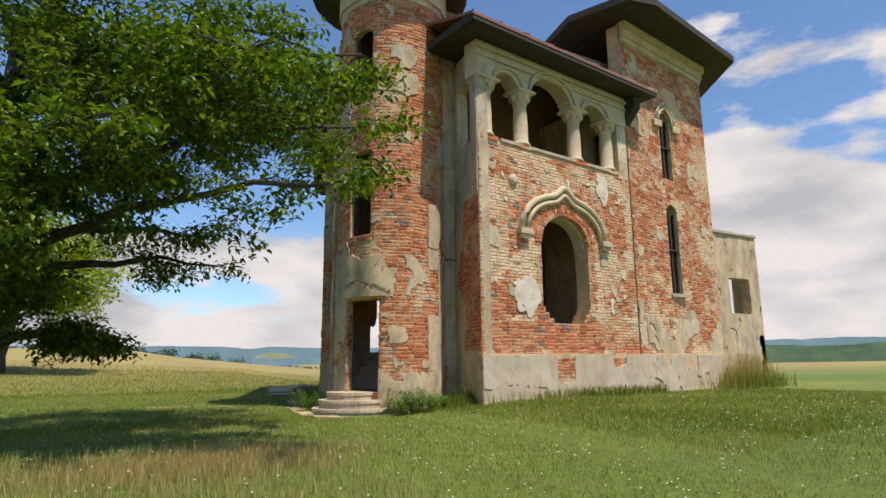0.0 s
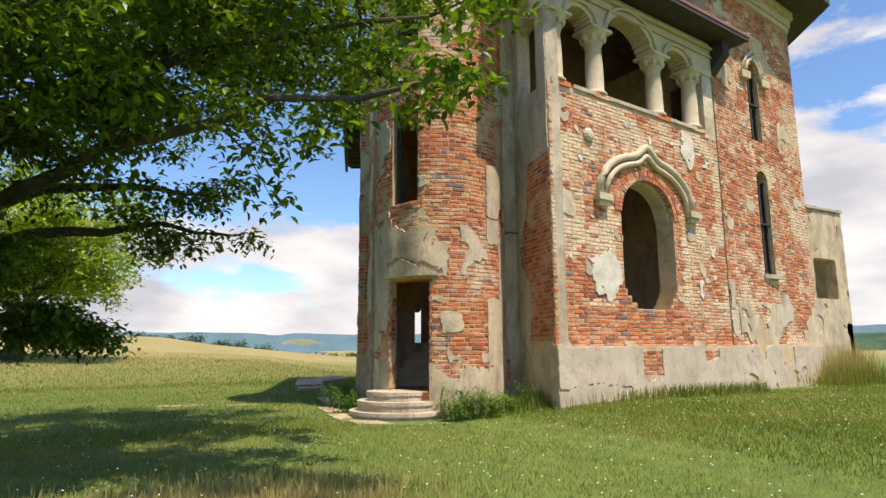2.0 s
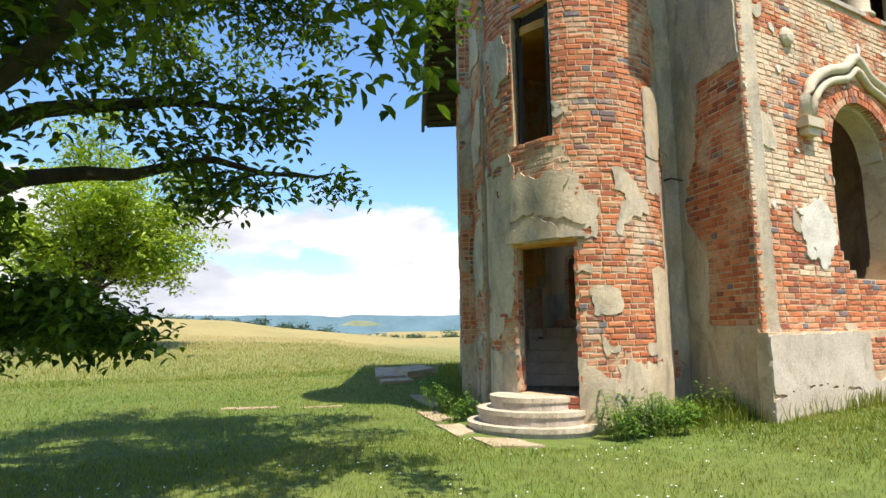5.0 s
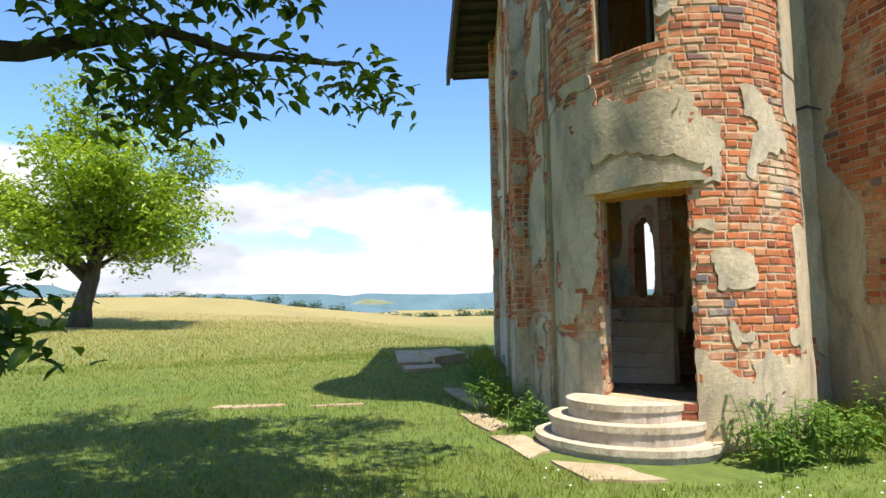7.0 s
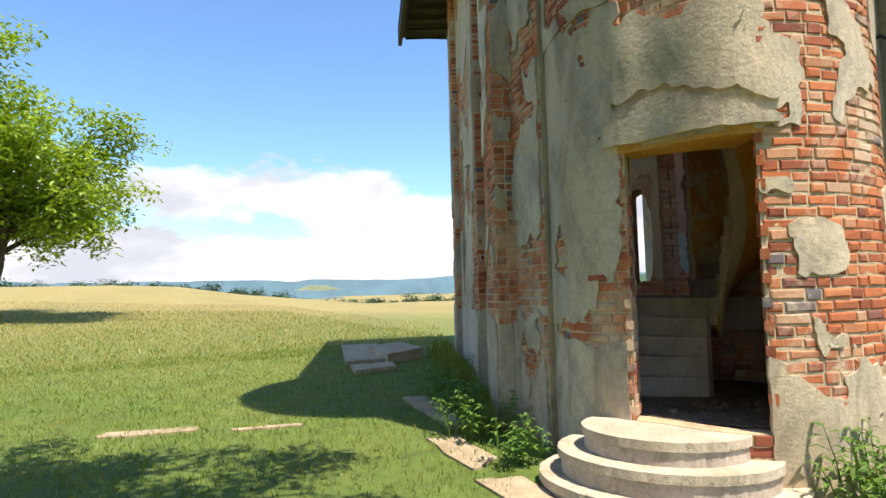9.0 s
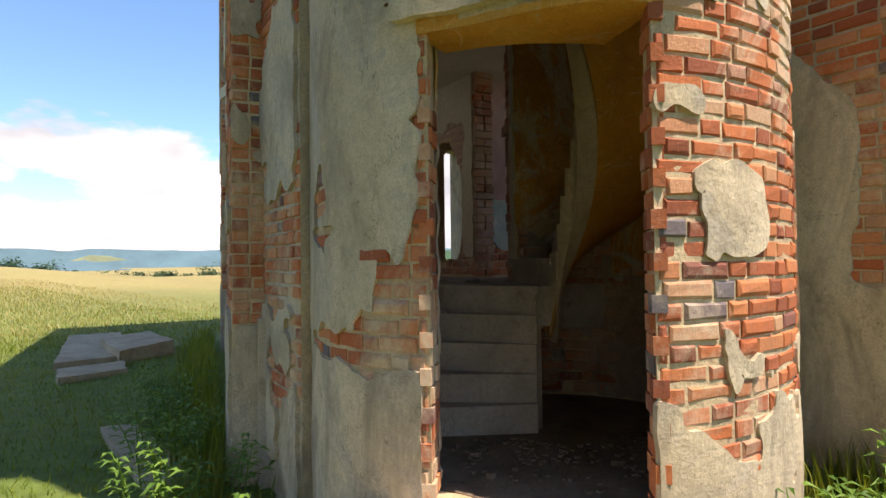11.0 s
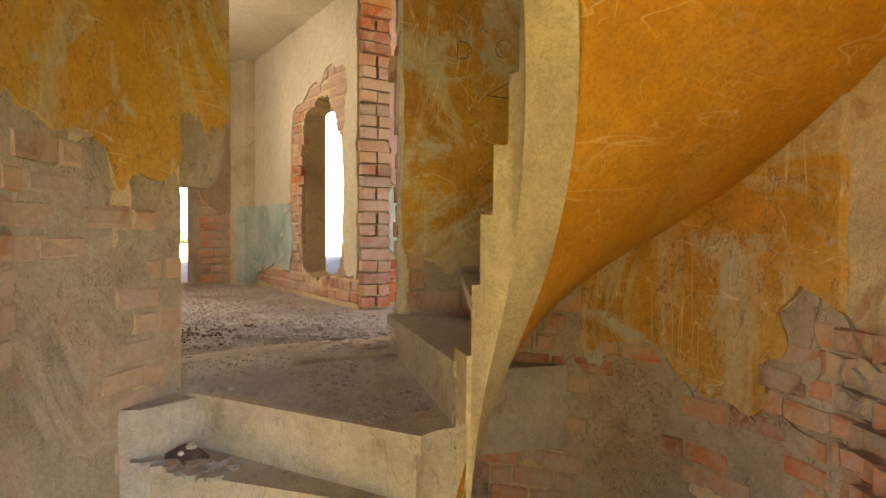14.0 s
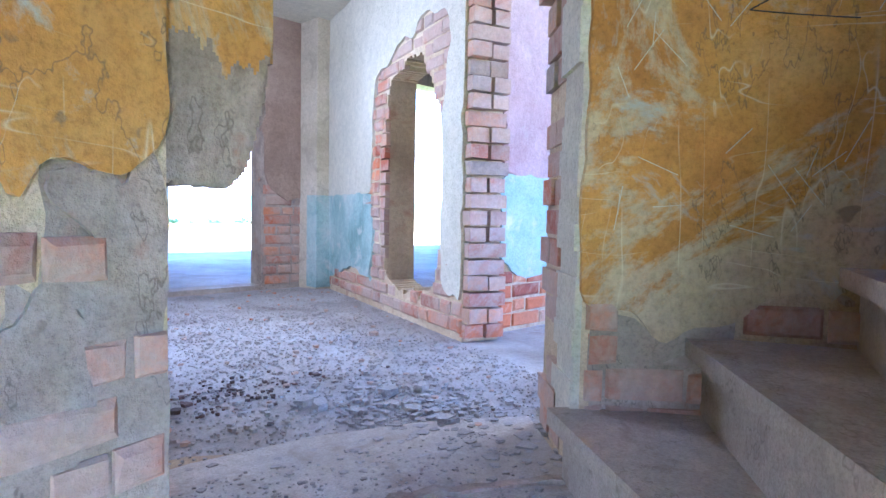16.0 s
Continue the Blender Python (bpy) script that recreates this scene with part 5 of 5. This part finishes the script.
jamb_stack(Vector(fo(1.2)), Vector(f_deep(1.2)), Vector(E0) - Vector(E1), 12, "breach_bricks", "broken bricks along the breach", ew)
part("end_bricks", endw.v, endw.f, BRICK_DUSTY, ew, "broken brick wall end", kind="stuff")
nw_ = Wall(lambda s: (6.92 - s, 21.35), lambda s: (6.92 - s, 21.55), 2.25, 1.5, 4.1, [(0.86, 2.1, 1.62, 3.85, 0)])
nw = built(nw_, "wall_room_north", INNER, "brown stained room wall with an open doorway")
coat(nw_, nw, BROWN, lambda s, z: z > 2.5 + 0.4 * ragged(s, z, 1.2, 3), "brown stained wash", out=0.02)
bricked(nw_, nw, nw_.bricks(lambda s, z: s > 0.5 and z < 2.5 + 0.3 * ragged(s, z, 1.2, 3), zr=(1.6, 2.9)), BRICK_DUSTY)
pilr = Shape().box((6.45, 21.05, 1.55), (6.62, 21.4, 4.05))
thing("pilaster", pilr.v, pilr.f, CREAM, "narrow room pilaster with teal base", "pilaster", "structure")
pilb = Shape().box((6.44, 21.04, 1.6), (6.625, 21.2, 2.45))
thing("pilaster_base", pilb.v, pilb.f, TEAL, "teal painted pilaster foot", "pilaster", "structure")
pk = Wall(lambda s: (6.2 + s, 18.66), lambda s: (6.26 + s, 18.86), 2.6, 1.5, 4.1)
pkw = built(pk, "wall_room_pink", MORTAR, "pink and teal wall of the next room")
coat(pk, pkw, PINK, lambda s, z: z > 2.55, "flaking pink paint", out=0.02)
coat(pk, pkw, TEAL, lambda s, z: 1.95 + 0.05 * ragged(s, z, 3) < z <= 2.55, "dark teal dado", out=0.02)
bricked(pk, pkw, pk.bricks(lambda s, z: z < 1.95, zr=(1.58, 1.97)))
# unseen room walls with openings added for the lamps below
wr = Wall(lambda s: (3.55 + 0.44 * s, 18.15 + s), lambda s: (3.35 + 0.44 * s, 18.15 + s), 3.2, 1.5, 4.1, [(1.3, 2.2, 2.3, 3.9, 0)])
built(wr, "wall_room_west", INNER, "bare plaster room wall")
er = Wall(lambda s: (9.0, 16.0 + s), lambda s: (9.3, 16.5 + s), 3.2, 1.5, 4.1, [(0.6, 2.4, 2.0, 3.9, 0)])
built(er, "wall_room_far", INNER, "plain inner wall")
# fill lamps added at unseen openings, standing in for daylight to brighten the room
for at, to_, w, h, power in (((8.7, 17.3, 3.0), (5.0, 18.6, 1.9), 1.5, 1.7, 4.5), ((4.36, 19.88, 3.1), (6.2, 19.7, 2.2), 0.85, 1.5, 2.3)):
    lamp = new("room_fill_daylight", bpy.data.lights.new("room_fill_daylight", "AREA"))
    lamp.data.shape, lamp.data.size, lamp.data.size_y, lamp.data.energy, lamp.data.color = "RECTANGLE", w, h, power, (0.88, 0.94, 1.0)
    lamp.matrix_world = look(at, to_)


def scatter(name, rnd, count, place, sizes, mat, label, flat=0.6):
    """Broken bits lying on a floor."""
    sh = Shape()
    for _ in range(count):
        x, y, z = place(rnd)
        r = rnd.uniform(*sizes) * (2.2 if rnd.random() < 0.06 else 1)
        a = rnd.uniform(0, 6.28)
        pts = []
        for k in range(5):
            q = a + k * 1.2566 + rnd.uniform(-0.3, 0.3)
            pts.append((x + r * math.cos(q) * rnd.uniform(0.7, 1.2), y + r * math.sin(q) * rnd.uniform(0.5, 1.1)))
        sh.prism(pts, z - 0.003, z + r * flat * rnd.uniform(0.4, 1.2))
    return thing(name, sh.v, sh.f, mat, label, "rubble", "stuff")


rnd = random.Random(21)


def room_spot(r):
    x, y = r.uniform(3.9, 5.6), r.uniform(17.35, 21.2)
    return x + (0.3 * (y - 17.8)), y, 1.582


scatter("rubble", rnd, 9000, room_spot, (0.002, 0.008), RUBBLE, "grey grit and crumbled plaster on the floor")
scatter("rubble", rnd, 2200, lambda r: (*polar(r.uniform(0.35, 1.6), r.uniform(56, 97)), 1.5905), (0.0015, 0.006), RUBBLE, "fine grit and dust on the stair landing")
scatter("rubble", rnd, 160, lambda r: (r.gauss(4.35, 0.28), r.gauss(18.55, 0.12), 1.583), (0.004, 0.013), DEBRIS, "dark litter and brick bits across the floor")
scatter("rubble", rnd, 90, room_spot, (0.006, 0.018), BRICK_DUSTY, "scattered brick crumbs on the floor")
scatter("rubble", rnd, 500, lambda r: (r.gauss(4.85, 0.16), r.gauss(17.75, 0.3), 1.583), (0.006, 0.02), RUBBLE, "heap of crumbled plaster beside the doorway")
scatter("rubble", rnd, 260, lambda r: (*polar(r.uniform(0.3, 1.1), r.uniform(150, 330)), 0.587), (0.006, 0.024), SOIL, "grit and stones on the turret floor")
scatter("rubble", rnd, 60, lambda r: (*polar(r.uniform(0.85, 1.15), r.uniform(102, 112)), 1.385), (0.012, 0.035), RUBBLE, "stones and dirt in the stair corner")

heap_at = polar(1.07, 104.6)
soil = Shape()
rings, spokes = 6, 18
for i in range(rings + 1):
    q = i / rings
    for k in range(spokes):
        a = 2 * math.pi * k / spokes
        r = 0.085 * q * (1 + 0.25 * ragged(math.cos(a), math.sin(a), 1.5, 3))
        x, y = heap_at[0] + r * math.cos(a), heap_at[1] + r * math.sin(a)
        soil.v.append((x, y, 1.378 + 0.05 * (1 - q * q) + 0.012 * ragged(x, y, 14, 2) * (1 - q)))
soil.f = [(i * spokes + k, i * spokes + (k + 1) % spokes, (i + 1) * spokes + (k + 1) % spokes, (i + 1) * spokes + k) for i in range(rings) for k in range(spokes)]
thing("soil_heap", soil.v, soil.f, DEBRIS, "dark crumbly soil heaped in the corner of the stair", "soil", "stuff")
for dx, dy, r in ((0.01, -0.02, 0.020), (0.035, 0.02, 0.012), (-0.03, -0.03, 0.010)):
    sh = Shape().lathe((heap_at[0] + dx, heap_at[1] + dy, 1.412), [(r * 0.6, 0), (r * 1.1, r * 0.4), (r * 0.95, r * 0.9), (r * 0.4, r * 1.3)], 7)
    thing("plaster_lump", sh.v, sh.f, LIME, "white lump of broken plaster on the soil heap", "rubble", group="lumps on the heap")

# ---- entrance steps, slabs, stones ----
dm = radians(217)
front = Vector((math.cos(dm), math.sin(dm)))
for k, (r, z0, z1) in enumerate(((1.0, -0.05, 0.19), (0.84, 0.1, 0.39), (0.64, 0.3, 0.575))):
    c = CO + front * 1.5 + Vector((-0.14, 0.19))
    pts = []
    for i in range(65):
        a = dm - radians(112) + radians(224) * i / 64
        q = r * (1 + 0.016 * ragged(i * 0.5, k, 1) - 0.03 * max(0.0, ragged(i * 0.9, k + 5, 1) - 0.25))
        p = Vector((q * math.cos(a), q * math.sin(a)))
        p -= front * p.dot(front) * 0.2
        pts.append((c.x + p.x, c.y + p.y))
    sh = Shape().prism(pts, z0, z1 - 0.07)
    lip = Shape().prism([(c.x + (p[0] - c.x) * 1.035, c.y + (p[1] - c.y) * 1.035) for p in pts], z1 - 0.07, z1)
    st = empty("entrance_step", (c.x, c.y, z0), "worn semicircular stone entrance step", "step", "entrance steps")
    part("riser", local(st, sh), sh.f, STONE, st)
    part("tread", local(st, lip), lip.f, TREAD, st, "pale chipped stone tread")


def slab(name, pts, z, thick, mat, label, tilt=0.0):
    n = len(pts)
    rnd = random.Random(int(pts[0][0] * 100))
    fine = []
    for i in range(n):
        a, b = Vector(pts[i]), Vector(pts[(i + 1) % n])
        for q in (0, 0.25, 0.5, 0.75):
            p = a.lerp(b, q)
            fine.append((p.x + rnd.uniform(-0.03, 0.03), p.y + rnd.uniform(-0.03, 0.03)))
    sh = Shape().prism(fine, z - 0.08, [z + thick + tilt * (p[0] - pts[0][0]) for p in fine])
    return thing(name, sh.v, sh.f, mat, label, "stone slab", group="loose slabs")


slab("stone_slab", [(3.0, 25.3), (4.1, 25.3), (5.3, 29.4), (4.3, 29.6)], 0.1, 0.10, FIELD_STONE, "large pale stone slab lying in the grass")
slab("stone_slab", [(2.75, 23.9), (3.7, 24.0), (3.95, 24.9), (2.95, 24.8)], 0.1, 0.07, FIELD_STONE, "pale stone slab lying in the grass")
slab("stone_slab", [(3.9, 25.0), (4.9, 25.2), (5.1, 27.0), (4.2, 27.1)], 0.1, 0.22, FIELD_STONE, "tilted weathered slab leaning on another", 0.08)
slab("stone_slab", [(2.1, 18.6), (2.5, 18.5), (2.75, 20.6), (2.4, 20.8)], 0.08, 0.03, FIELD_STONE, "worn flat path stone beside the wall")
for pts in ([(1.45, 17.0), (1.85, 17.2), (2.0, 18.2), (1.6, 18.3)], [(1.2, 15.6), (1.6, 15.8), (1.75, 16.6), (1.35, 16.7)], [(1.3, 14.7), (1.9, 14.4), (1.85, 15.0), (1.35, 15.4)], [(-1.7, 20.5), (-0.6, 20.25), (-0.55, 20.5), (-1.6, 20.8)], [(-0.2, 19.95), (0.6, 19.8), (0.6, 19.95), (-0.2, 20.1)]):
    slab("path_stone", pts, 0.07, 0.012, FIELD_STONE, "earth-stained stone sunk level with the grass")


# ---- plants ----
def walnut_tree():
    tree = empty("walnut_tree", (-5.4, 15.2, 0.0), "large walnut tree with low spreading leafy branches", "tree")
    rnd = random.Random(31)
    trunk = Shape().tube([(-5.4, 15.2, -0.1), (-5.35, 15.15, 1.2), (-5.2, 15.0, 2.6), (-5.1, 14.7, 4.5), (-5.0, 14.4, 7.5)], [0.5, 0.38, 0.33, 0.26, 0.12], 12)
    part("trunk", local(tree, trunk), trunk.f, BARK, tree, "", True)
    tips = [((-1.25, 14.1, 3.2), 0.8), ((-1.5, 13.3, 3.75), 0.8), ((0.9, 14.2, 6.8), 1.2), ((0.2, 15.6, 6.8), 1.3), ((-1.2, 16.6, 6.4), 1.5), ((-0.6, 15.0, 7.6), 1.3), ((-2.6, 17.4, 6.0), 1.5), ((-0.6, 7.9, 3.6), 1.0), ((-0.3, 8.6, 4.6), 1.0), ((-2.2, 9.5, 5.2), 1.2), ((-3.4, 9.2, 4.4), 1.2), ((-4.6, 8.8, 3.8), 1.2),
            ((-4.6, 11.2, 2.7), 1.1), ((-6.2, 10.5, 2.9), 1.2), ((-3.1, 13.3, 1.75), 0.35), ((0.6, 12.6, 6.2), 1.1), ((-0.4, 13.4, 5.8), 1.1), ((-1.0, 11.8, 6.8), 1.2), ((0.3, 11.0, 6.6), 1.0), ((-4.2, 12.8, 4.2), 1.2), ((-2.8, 10.2, 4.0), 1.1), ((-4.4, 13.6, 2.6), 1.0), ((-5.0, 12.6, 5.5), 1.5), ((-2.0, 11.5, 6.4), 1.3), ((-3.4, 10.5, 7.4), 1.5),
            ((-5.5, 9.5, 6.4), 1.5), ((-1.2, 10.2, 6.6), 1.2), ((-7.2, 12.2, 4.5), 1.4), ((-4.2, 14.2, 7.6), 1.6), ((-6.4, 16.5, 5.5), 1.6), ((-0.2, 9.0, 6.0), 0.9), ((-1.6, 8.2, 5.4), 1.0)]
    clumps = []
    for (tip, w) in tips:
        tip = Vector(tip)
        root = Vector((-5.35, 15.15, 1.2)).lerp(Vector((-5.0, 14.4, 7.2)), min(1, max(0, (tip.z - 2.2) / 5)))
        mid = root.lerp(tip, 0.5) + Vector((rnd.uniform(-0.4, 0.4), rnd.uniform(-0.4, 0.4), 0.9))
        path = []
        for i in range(11):
            u = i / 10
            p = root * (1 - u) ** 2 + mid * 2 * u * (1 - u) + tip * u * u
            path.append(tuple(p + Vector((rnd.gauss(0, 0.05), rnd.gauss(0, 0.05), rnd.gauss(0, 0.05)))))
        sh = Shape().tube(path, [0.13 * (1 - 0.92 * i / 10) + 0.006 for i in range(11)], 7)
        thin = tip.z < 4 and tip.x > -2
        for i in range(7 if thin else 5, 11):
            for _ in range(2 if thin else 3):
                p = Vector(path[i])
                d = Vector((rnd.gauss(0, 1), rnd.gauss(0, 1), rnd.gauss(-0.15, 0.5))).normalized()
                L = rnd.uniform(0.5, 1.15) * w
                e1 = p + d * L * 0.5 + Vector((0, 0, 0.08))
                e2 = p + d * L + Vector((0, 0, -0.10))
                sh.tube([tuple(p), tuple(e1), tuple(e2)], [0.018, 0.011, 0.004], 4)
                for g in (0.3, 0.5, 0.75, 1.0) if tip.x < -2.4 else (0.5, 0.75, 1.0):
                    clumps.append(tuple(p.lerp(e2, g) + Vector((0, 0, rnd.uniform(-0.06, 0.06)))))
        part("branch", local(tree, sh), sh.f, BARK, tree)
    v, f = leaf_cloud(rnd, clumps, 40, 0.17, 0.118, 0.6, 0.9)
    o = tree.location
    part("crown", [(a - o.x, b - o.y, c - o.z) for a, b, c in v], f, LEAF, tree, "dense green drooping leaves", kind="stuff")


walnut_tree()


def field_tree(at, height, radius, seed):
    tree = empty("field_tree", at, "round-crowned bright green tree standing alone in the field", "tree")
    rnd = random.Random(seed)
    x, y, z = at
    trunk = Shape().tube([(0, 0, -0.3), (0.1, 0, 1.2), (0.5, 0.1, 2.8), (0.7, 0.2, 5), (0.8, 0.2, height * 0.75)], [0.75, 0.5, 0.42, 0.3, 0.06], 10)
    part("trunk", trunk.v, trunk.f, BARK, tree, "", True)
    clumps = []
    for i in range(26):
        a, el = i * 2.399, rnd.uniform(-0.42, 1.2)
        rr = radius * rnd.uniform(0.65, 1.05)
        tip = Vector((0.6 + rr * math.cos(a) * math.cos(el), rr * math.sin(a) * math.cos(el), height * 0.45 + rr * 0.98 * math.sin(el)))
        root = Vector((0.5, 0.1, rnd.uniform(2.2, 5)))
        mid = root.lerp(tip, 0.5) + Vector((0, 0, 0.5))
        path = [tuple(root * (1 - u) ** 2 + mid * 2 * u * (1 - u) + tip * u * u) for u in (0, 0.25, 0.5, 0.75, 1)]
        sh = Shape().tube(path, [0.2, 0.14, 0.09, 0.05, 0.02], 5)
        part("branch", sh.v, sh.f, BARK, tree)
        for u in (2, 3, 4):
            for _ in range(13):
                clumps.append(tuple(Vector(path[u]) + Vector((rnd.gauss(0, 0.75), rnd.gauss(0, 0.75), rnd.gauss(0, 0.55)))))
    v, f = leaf_cloud(rnd, clumps, 30, 0.45, 0.32, 0.6, 0.7)
    part("crown", v, f, LEAF_FAR, tree, "bright green leaves", kind="stuff")


field_tree((-8.0, 49.6, ground_z(-8.0, 49.6)), 15.0, 6.9, 5)


def blades(name, rnd, count, place, height, width, mat, label, lean=0.35):
    v, f = [], []
    for _ in range(count):
        x, y = place(rnd)
        z = ground_z(x, y) - 0.01
        h, w, a = rnd.uniform(*height), width * rnd.uniform(0.7, 1.3), rnd.uniform(0, 6.283)
        dx, dy = math.cos(a), math.sin(a)
        l = rnd.uniform(0.1, 1.0) * lean * h
        b = rnd.uniform(0, 6.283)
        lx, ly = math.cos(b) * l, math.sin(b) * l
        k = len(v)
        v += [(x - dx * w, y - dy * w, z), (x + dx * w, y + dy * w, z), (x + lx * 0.45 + dx * w * 0.6, y + ly * 0.45 + dy * w * 0.6, z + h * 0.6), (x + lx * 0.45 - dx * w * 0.6, y + ly * 0.45 - dy * w * 0.6, z + h * 0.6), (x + lx, y + ly, z + h * 0.95)]
        f += [(k, k + 1, k + 2, k + 3), (k + 3, k + 2, k + 4)]
    return thing(name, v, f, mat, label, "grass", "stuff")


def clear(x, y):
    """Whether grass can stand here."""
    if y > BY - 0.2 and x > 5.3 and y < 27:
        return False
    if (Vector((x, y)) - CO).length < RO + 0.03:
        return False
    if (Vector((x, y)) - (CO + front * 1.42)).length < 1.5 and x < 3.3:
        return False
    if y > 15.2 and x > 2.7 and x > 2.75 + (y - 18.1) * 0.45:
        return False
    return True


def lawn(x0, x1, y0, y1, near=1.0):
    def pick(r):
        while True:
            y = y0 + (y1 - y0) * r.random() ** near
            x = r.uniform(x0, x1)
            if clear(x, y):
                return x, y
    return pick


rnd = random.Random(77)
blades("grass", rnd, 110000, lawn(-8, 8, 3.5, 16), (0.025, 0.085), 0.0045, GRASS, "short green meadow grass", 0.9)
blades("grass", rnd, 60000, lawn(4, 17, 6, 14.4), (0.03, 0.10), 0.006, GRASS, "meadow grass in front of the bay", 0.9)
blades("grass", rnd, 60000, lawn(-9, 6, 14, 30), (0.03, 0.10), 0.006, GRASS, "meadow grass beside the building", 0.9)
blades("grass", rnd, 36000, lawn(-16, 9, 28, 58, 1.3), (0.04, 0.15), 0.011, GRASS, "meadow grass thinning towards the dry field", 0.9)
blades("dry_grass", rnd, 26000, lawn(-18, 12, 30, 70, 1.2), (0.06, 0.2), 0.011, DRY, "straw-coloured grass of the far field", 0.9)
blades("grass", rnd, 22000, lawn(-17, -8.5, 9, 30), (0.03, 0.12), 0.008, GRASS, "meadow grass behind the tree", 0.9)
blades("dry_grass", rnd, 9000, lambda r: (r.gauss(-2.0, 0.95), r.gauss(9.5, 0.55)), (0.07, 0.2), 0.006, DRY, "dry straw-coloured patch in the grass")
blades("dry_grass", rnd, 5000, lawn(-5.5, -0.5, 5, 11), (0.08, 0.24), 0.005, DRY, "dry straw-coloured grass under the tree")
blades("tall_grass", rnd, 2600, lambda r: (r.uniform(5.3, 12), 13.82 - abs(r.gauss(0, 0.16))), (0.12, 0.38), 0.008, GRASS, "taller grass along the foot of the wall")
blades("tall_grass", rnd, 900, lambda r: (r.gauss(5.0, 0.4), r.gauss(14.3, 0.4)), (0.12, 0.4), 0.009, GRASS, "taller grass in the nook of the wall")
blades("tall_grass", rnd, 1800, lambda r: (lambda q: (2.5 + q * 3.6 - abs(r.gauss(0, 0.22)), 18.1 + q * 8.2))(r.random()), (0.15, 0.5), 0.009, GRASS, "weeds along the west wall")
blades("dry_weeds", rnd, 1500, lambda r: (r.gauss(17.5, 0.6), r.gauss(14.5, 0.3)), (0.5, 1.5), 0.006, DRY, "tall dry brown weeds at the tower corner", 0.25)
blades("tall_grass", rnd, 1500, lambda r: (r.gauss(17.2, 0.9), r.gauss(14.2, 0.3)), (0.3, 0.8), 0.008, GRASS, "tall weeds at the tower corner")

flowers = Shape()
for _ in range(900):
    x, y = lawn(-4, 16, 4.5, 15)(rnd)
    z = ground_z(x, y) + rnd.uniform(0.06, 0.14)
    flowers.lathe((x, y, z), [(0.004, -0.004), (0.012, 0.003), (0.004, 0.007)], 5)
thing("daisies", flowers.v, flowers.f, flat_material("petals", (0.8, 0.8, 0.72), 0.7, 0.1, 8), "small white meadow flowers in the grass", "flowers", "stuff")


def herb(at, count, spread, height, seed, name, label):
    plant = empty(name, (*at, ground_z(*at)), label, "plant")
    rnd = random.Random(seed)
    stems, v, f = Shape(), [], []
    for _ in range(count):
        x, y, h = rnd.gauss(0, spread), rnd.gauss(0, spread * 0.7), height * rnd.uniform(0.55, 1.1)
        lx, ly = x * 0.35 + rnd.gauss(0, 0.05), y * 0.35 + rnd.gauss(0, 0.05)
        stems.tube([(x, y, -0.03), (x + lx * 0.5, y + ly * 0.5, h * 0.6), (x + lx, y + ly, h)], [0.007, 0.006, 0.003], 4)
        for k in range(13):
            q = 0.35 + 0.65 * k / 12
            px, py, pz = x + lx * q, y + ly * q, h * q
            a = k * 2.4 + rnd.uniform(-0.3, 0.3)
            L, W = rnd.uniform(0.12, 0.22) * (1.1 - 0.4 * q), rnd.uniform(0.014, 0.024)
            d = Vector((math.cos(a), math.sin(a), 0.35))
            s = Vector((-math.sin(a), math.cos(a), 0)) * W
            p = Vector((px, py, pz))
            i = len(v)
            v += [tuple(p), tuple(p + d * L * 0.5 + s), tuple(p + d * L * 0.95 - Vector((0, 0, L * 0.35))), tuple(p + d * L * 0.5 - s), tuple(p + d * L * 0.5 - Vector((0, 0, 0.008)))]
            f += [(i, i + 1, i + 4), (i + 1, i + 2, i + 4), (i + 2, i + 3, i + 4), (i + 3, i, i + 4)]
    part("stalk", stems.v, stems.f, HERB, plant, kind="stuff")
    part("foliage", v, f, HERB, plant, "narrow bright green leaves", kind="stuff")


herb((3.62, 14.42), 46, 0.26, 0.55, 1, "elder_herb", "bushy bright green weed beside the entrance steps")
herb((3.15, 14.3), 16, 0.13, 0.42, 2, "elder_herb", "bushy green weed at the end of the steps")
herb((4.35, 14.45), 20, 0.25, 0.4, 3, "elder_herb", "low green weed at the foot of the turret")
herb((1.95, 16.9), 10, 0.12, 0.45, 4, "nettle", "small nettle plant against the turret foot")
herb((2.2, 18.0), 16, 0.22, 0.5, 5, "nettle", "nettles in the shade of the west wall")
for k, (x, y) in enumerate(((2.42, 18.75), (2.66, 19.5), (2.98, 20.3), (3.3, 21.1))):
    herb((x, y), 14, 0.2, 0.55, 30 + k, "nettle", "leafy nettles growing against the west wall")
herb((2.72, 15.62), 9, 0.07, 0.16, 41, "nettle", "small weed sprouting on the threshold")
herb((5.1, 14.2), 12, 0.18, 0.5, 6, "nettle", "weeds in the corner of the bay")

# bricks of the turret beside the door, one by one
for sh in jamb_stones:
    part("brick", sh.v, sh.f, BRICK_ONE, tur)
for spec in near_specs[:220]:
    sh = Shape()
    turret.brick_shape(spec, sh)
    part("brick", sh.v, sh.f, BRICK_ONE, tur)
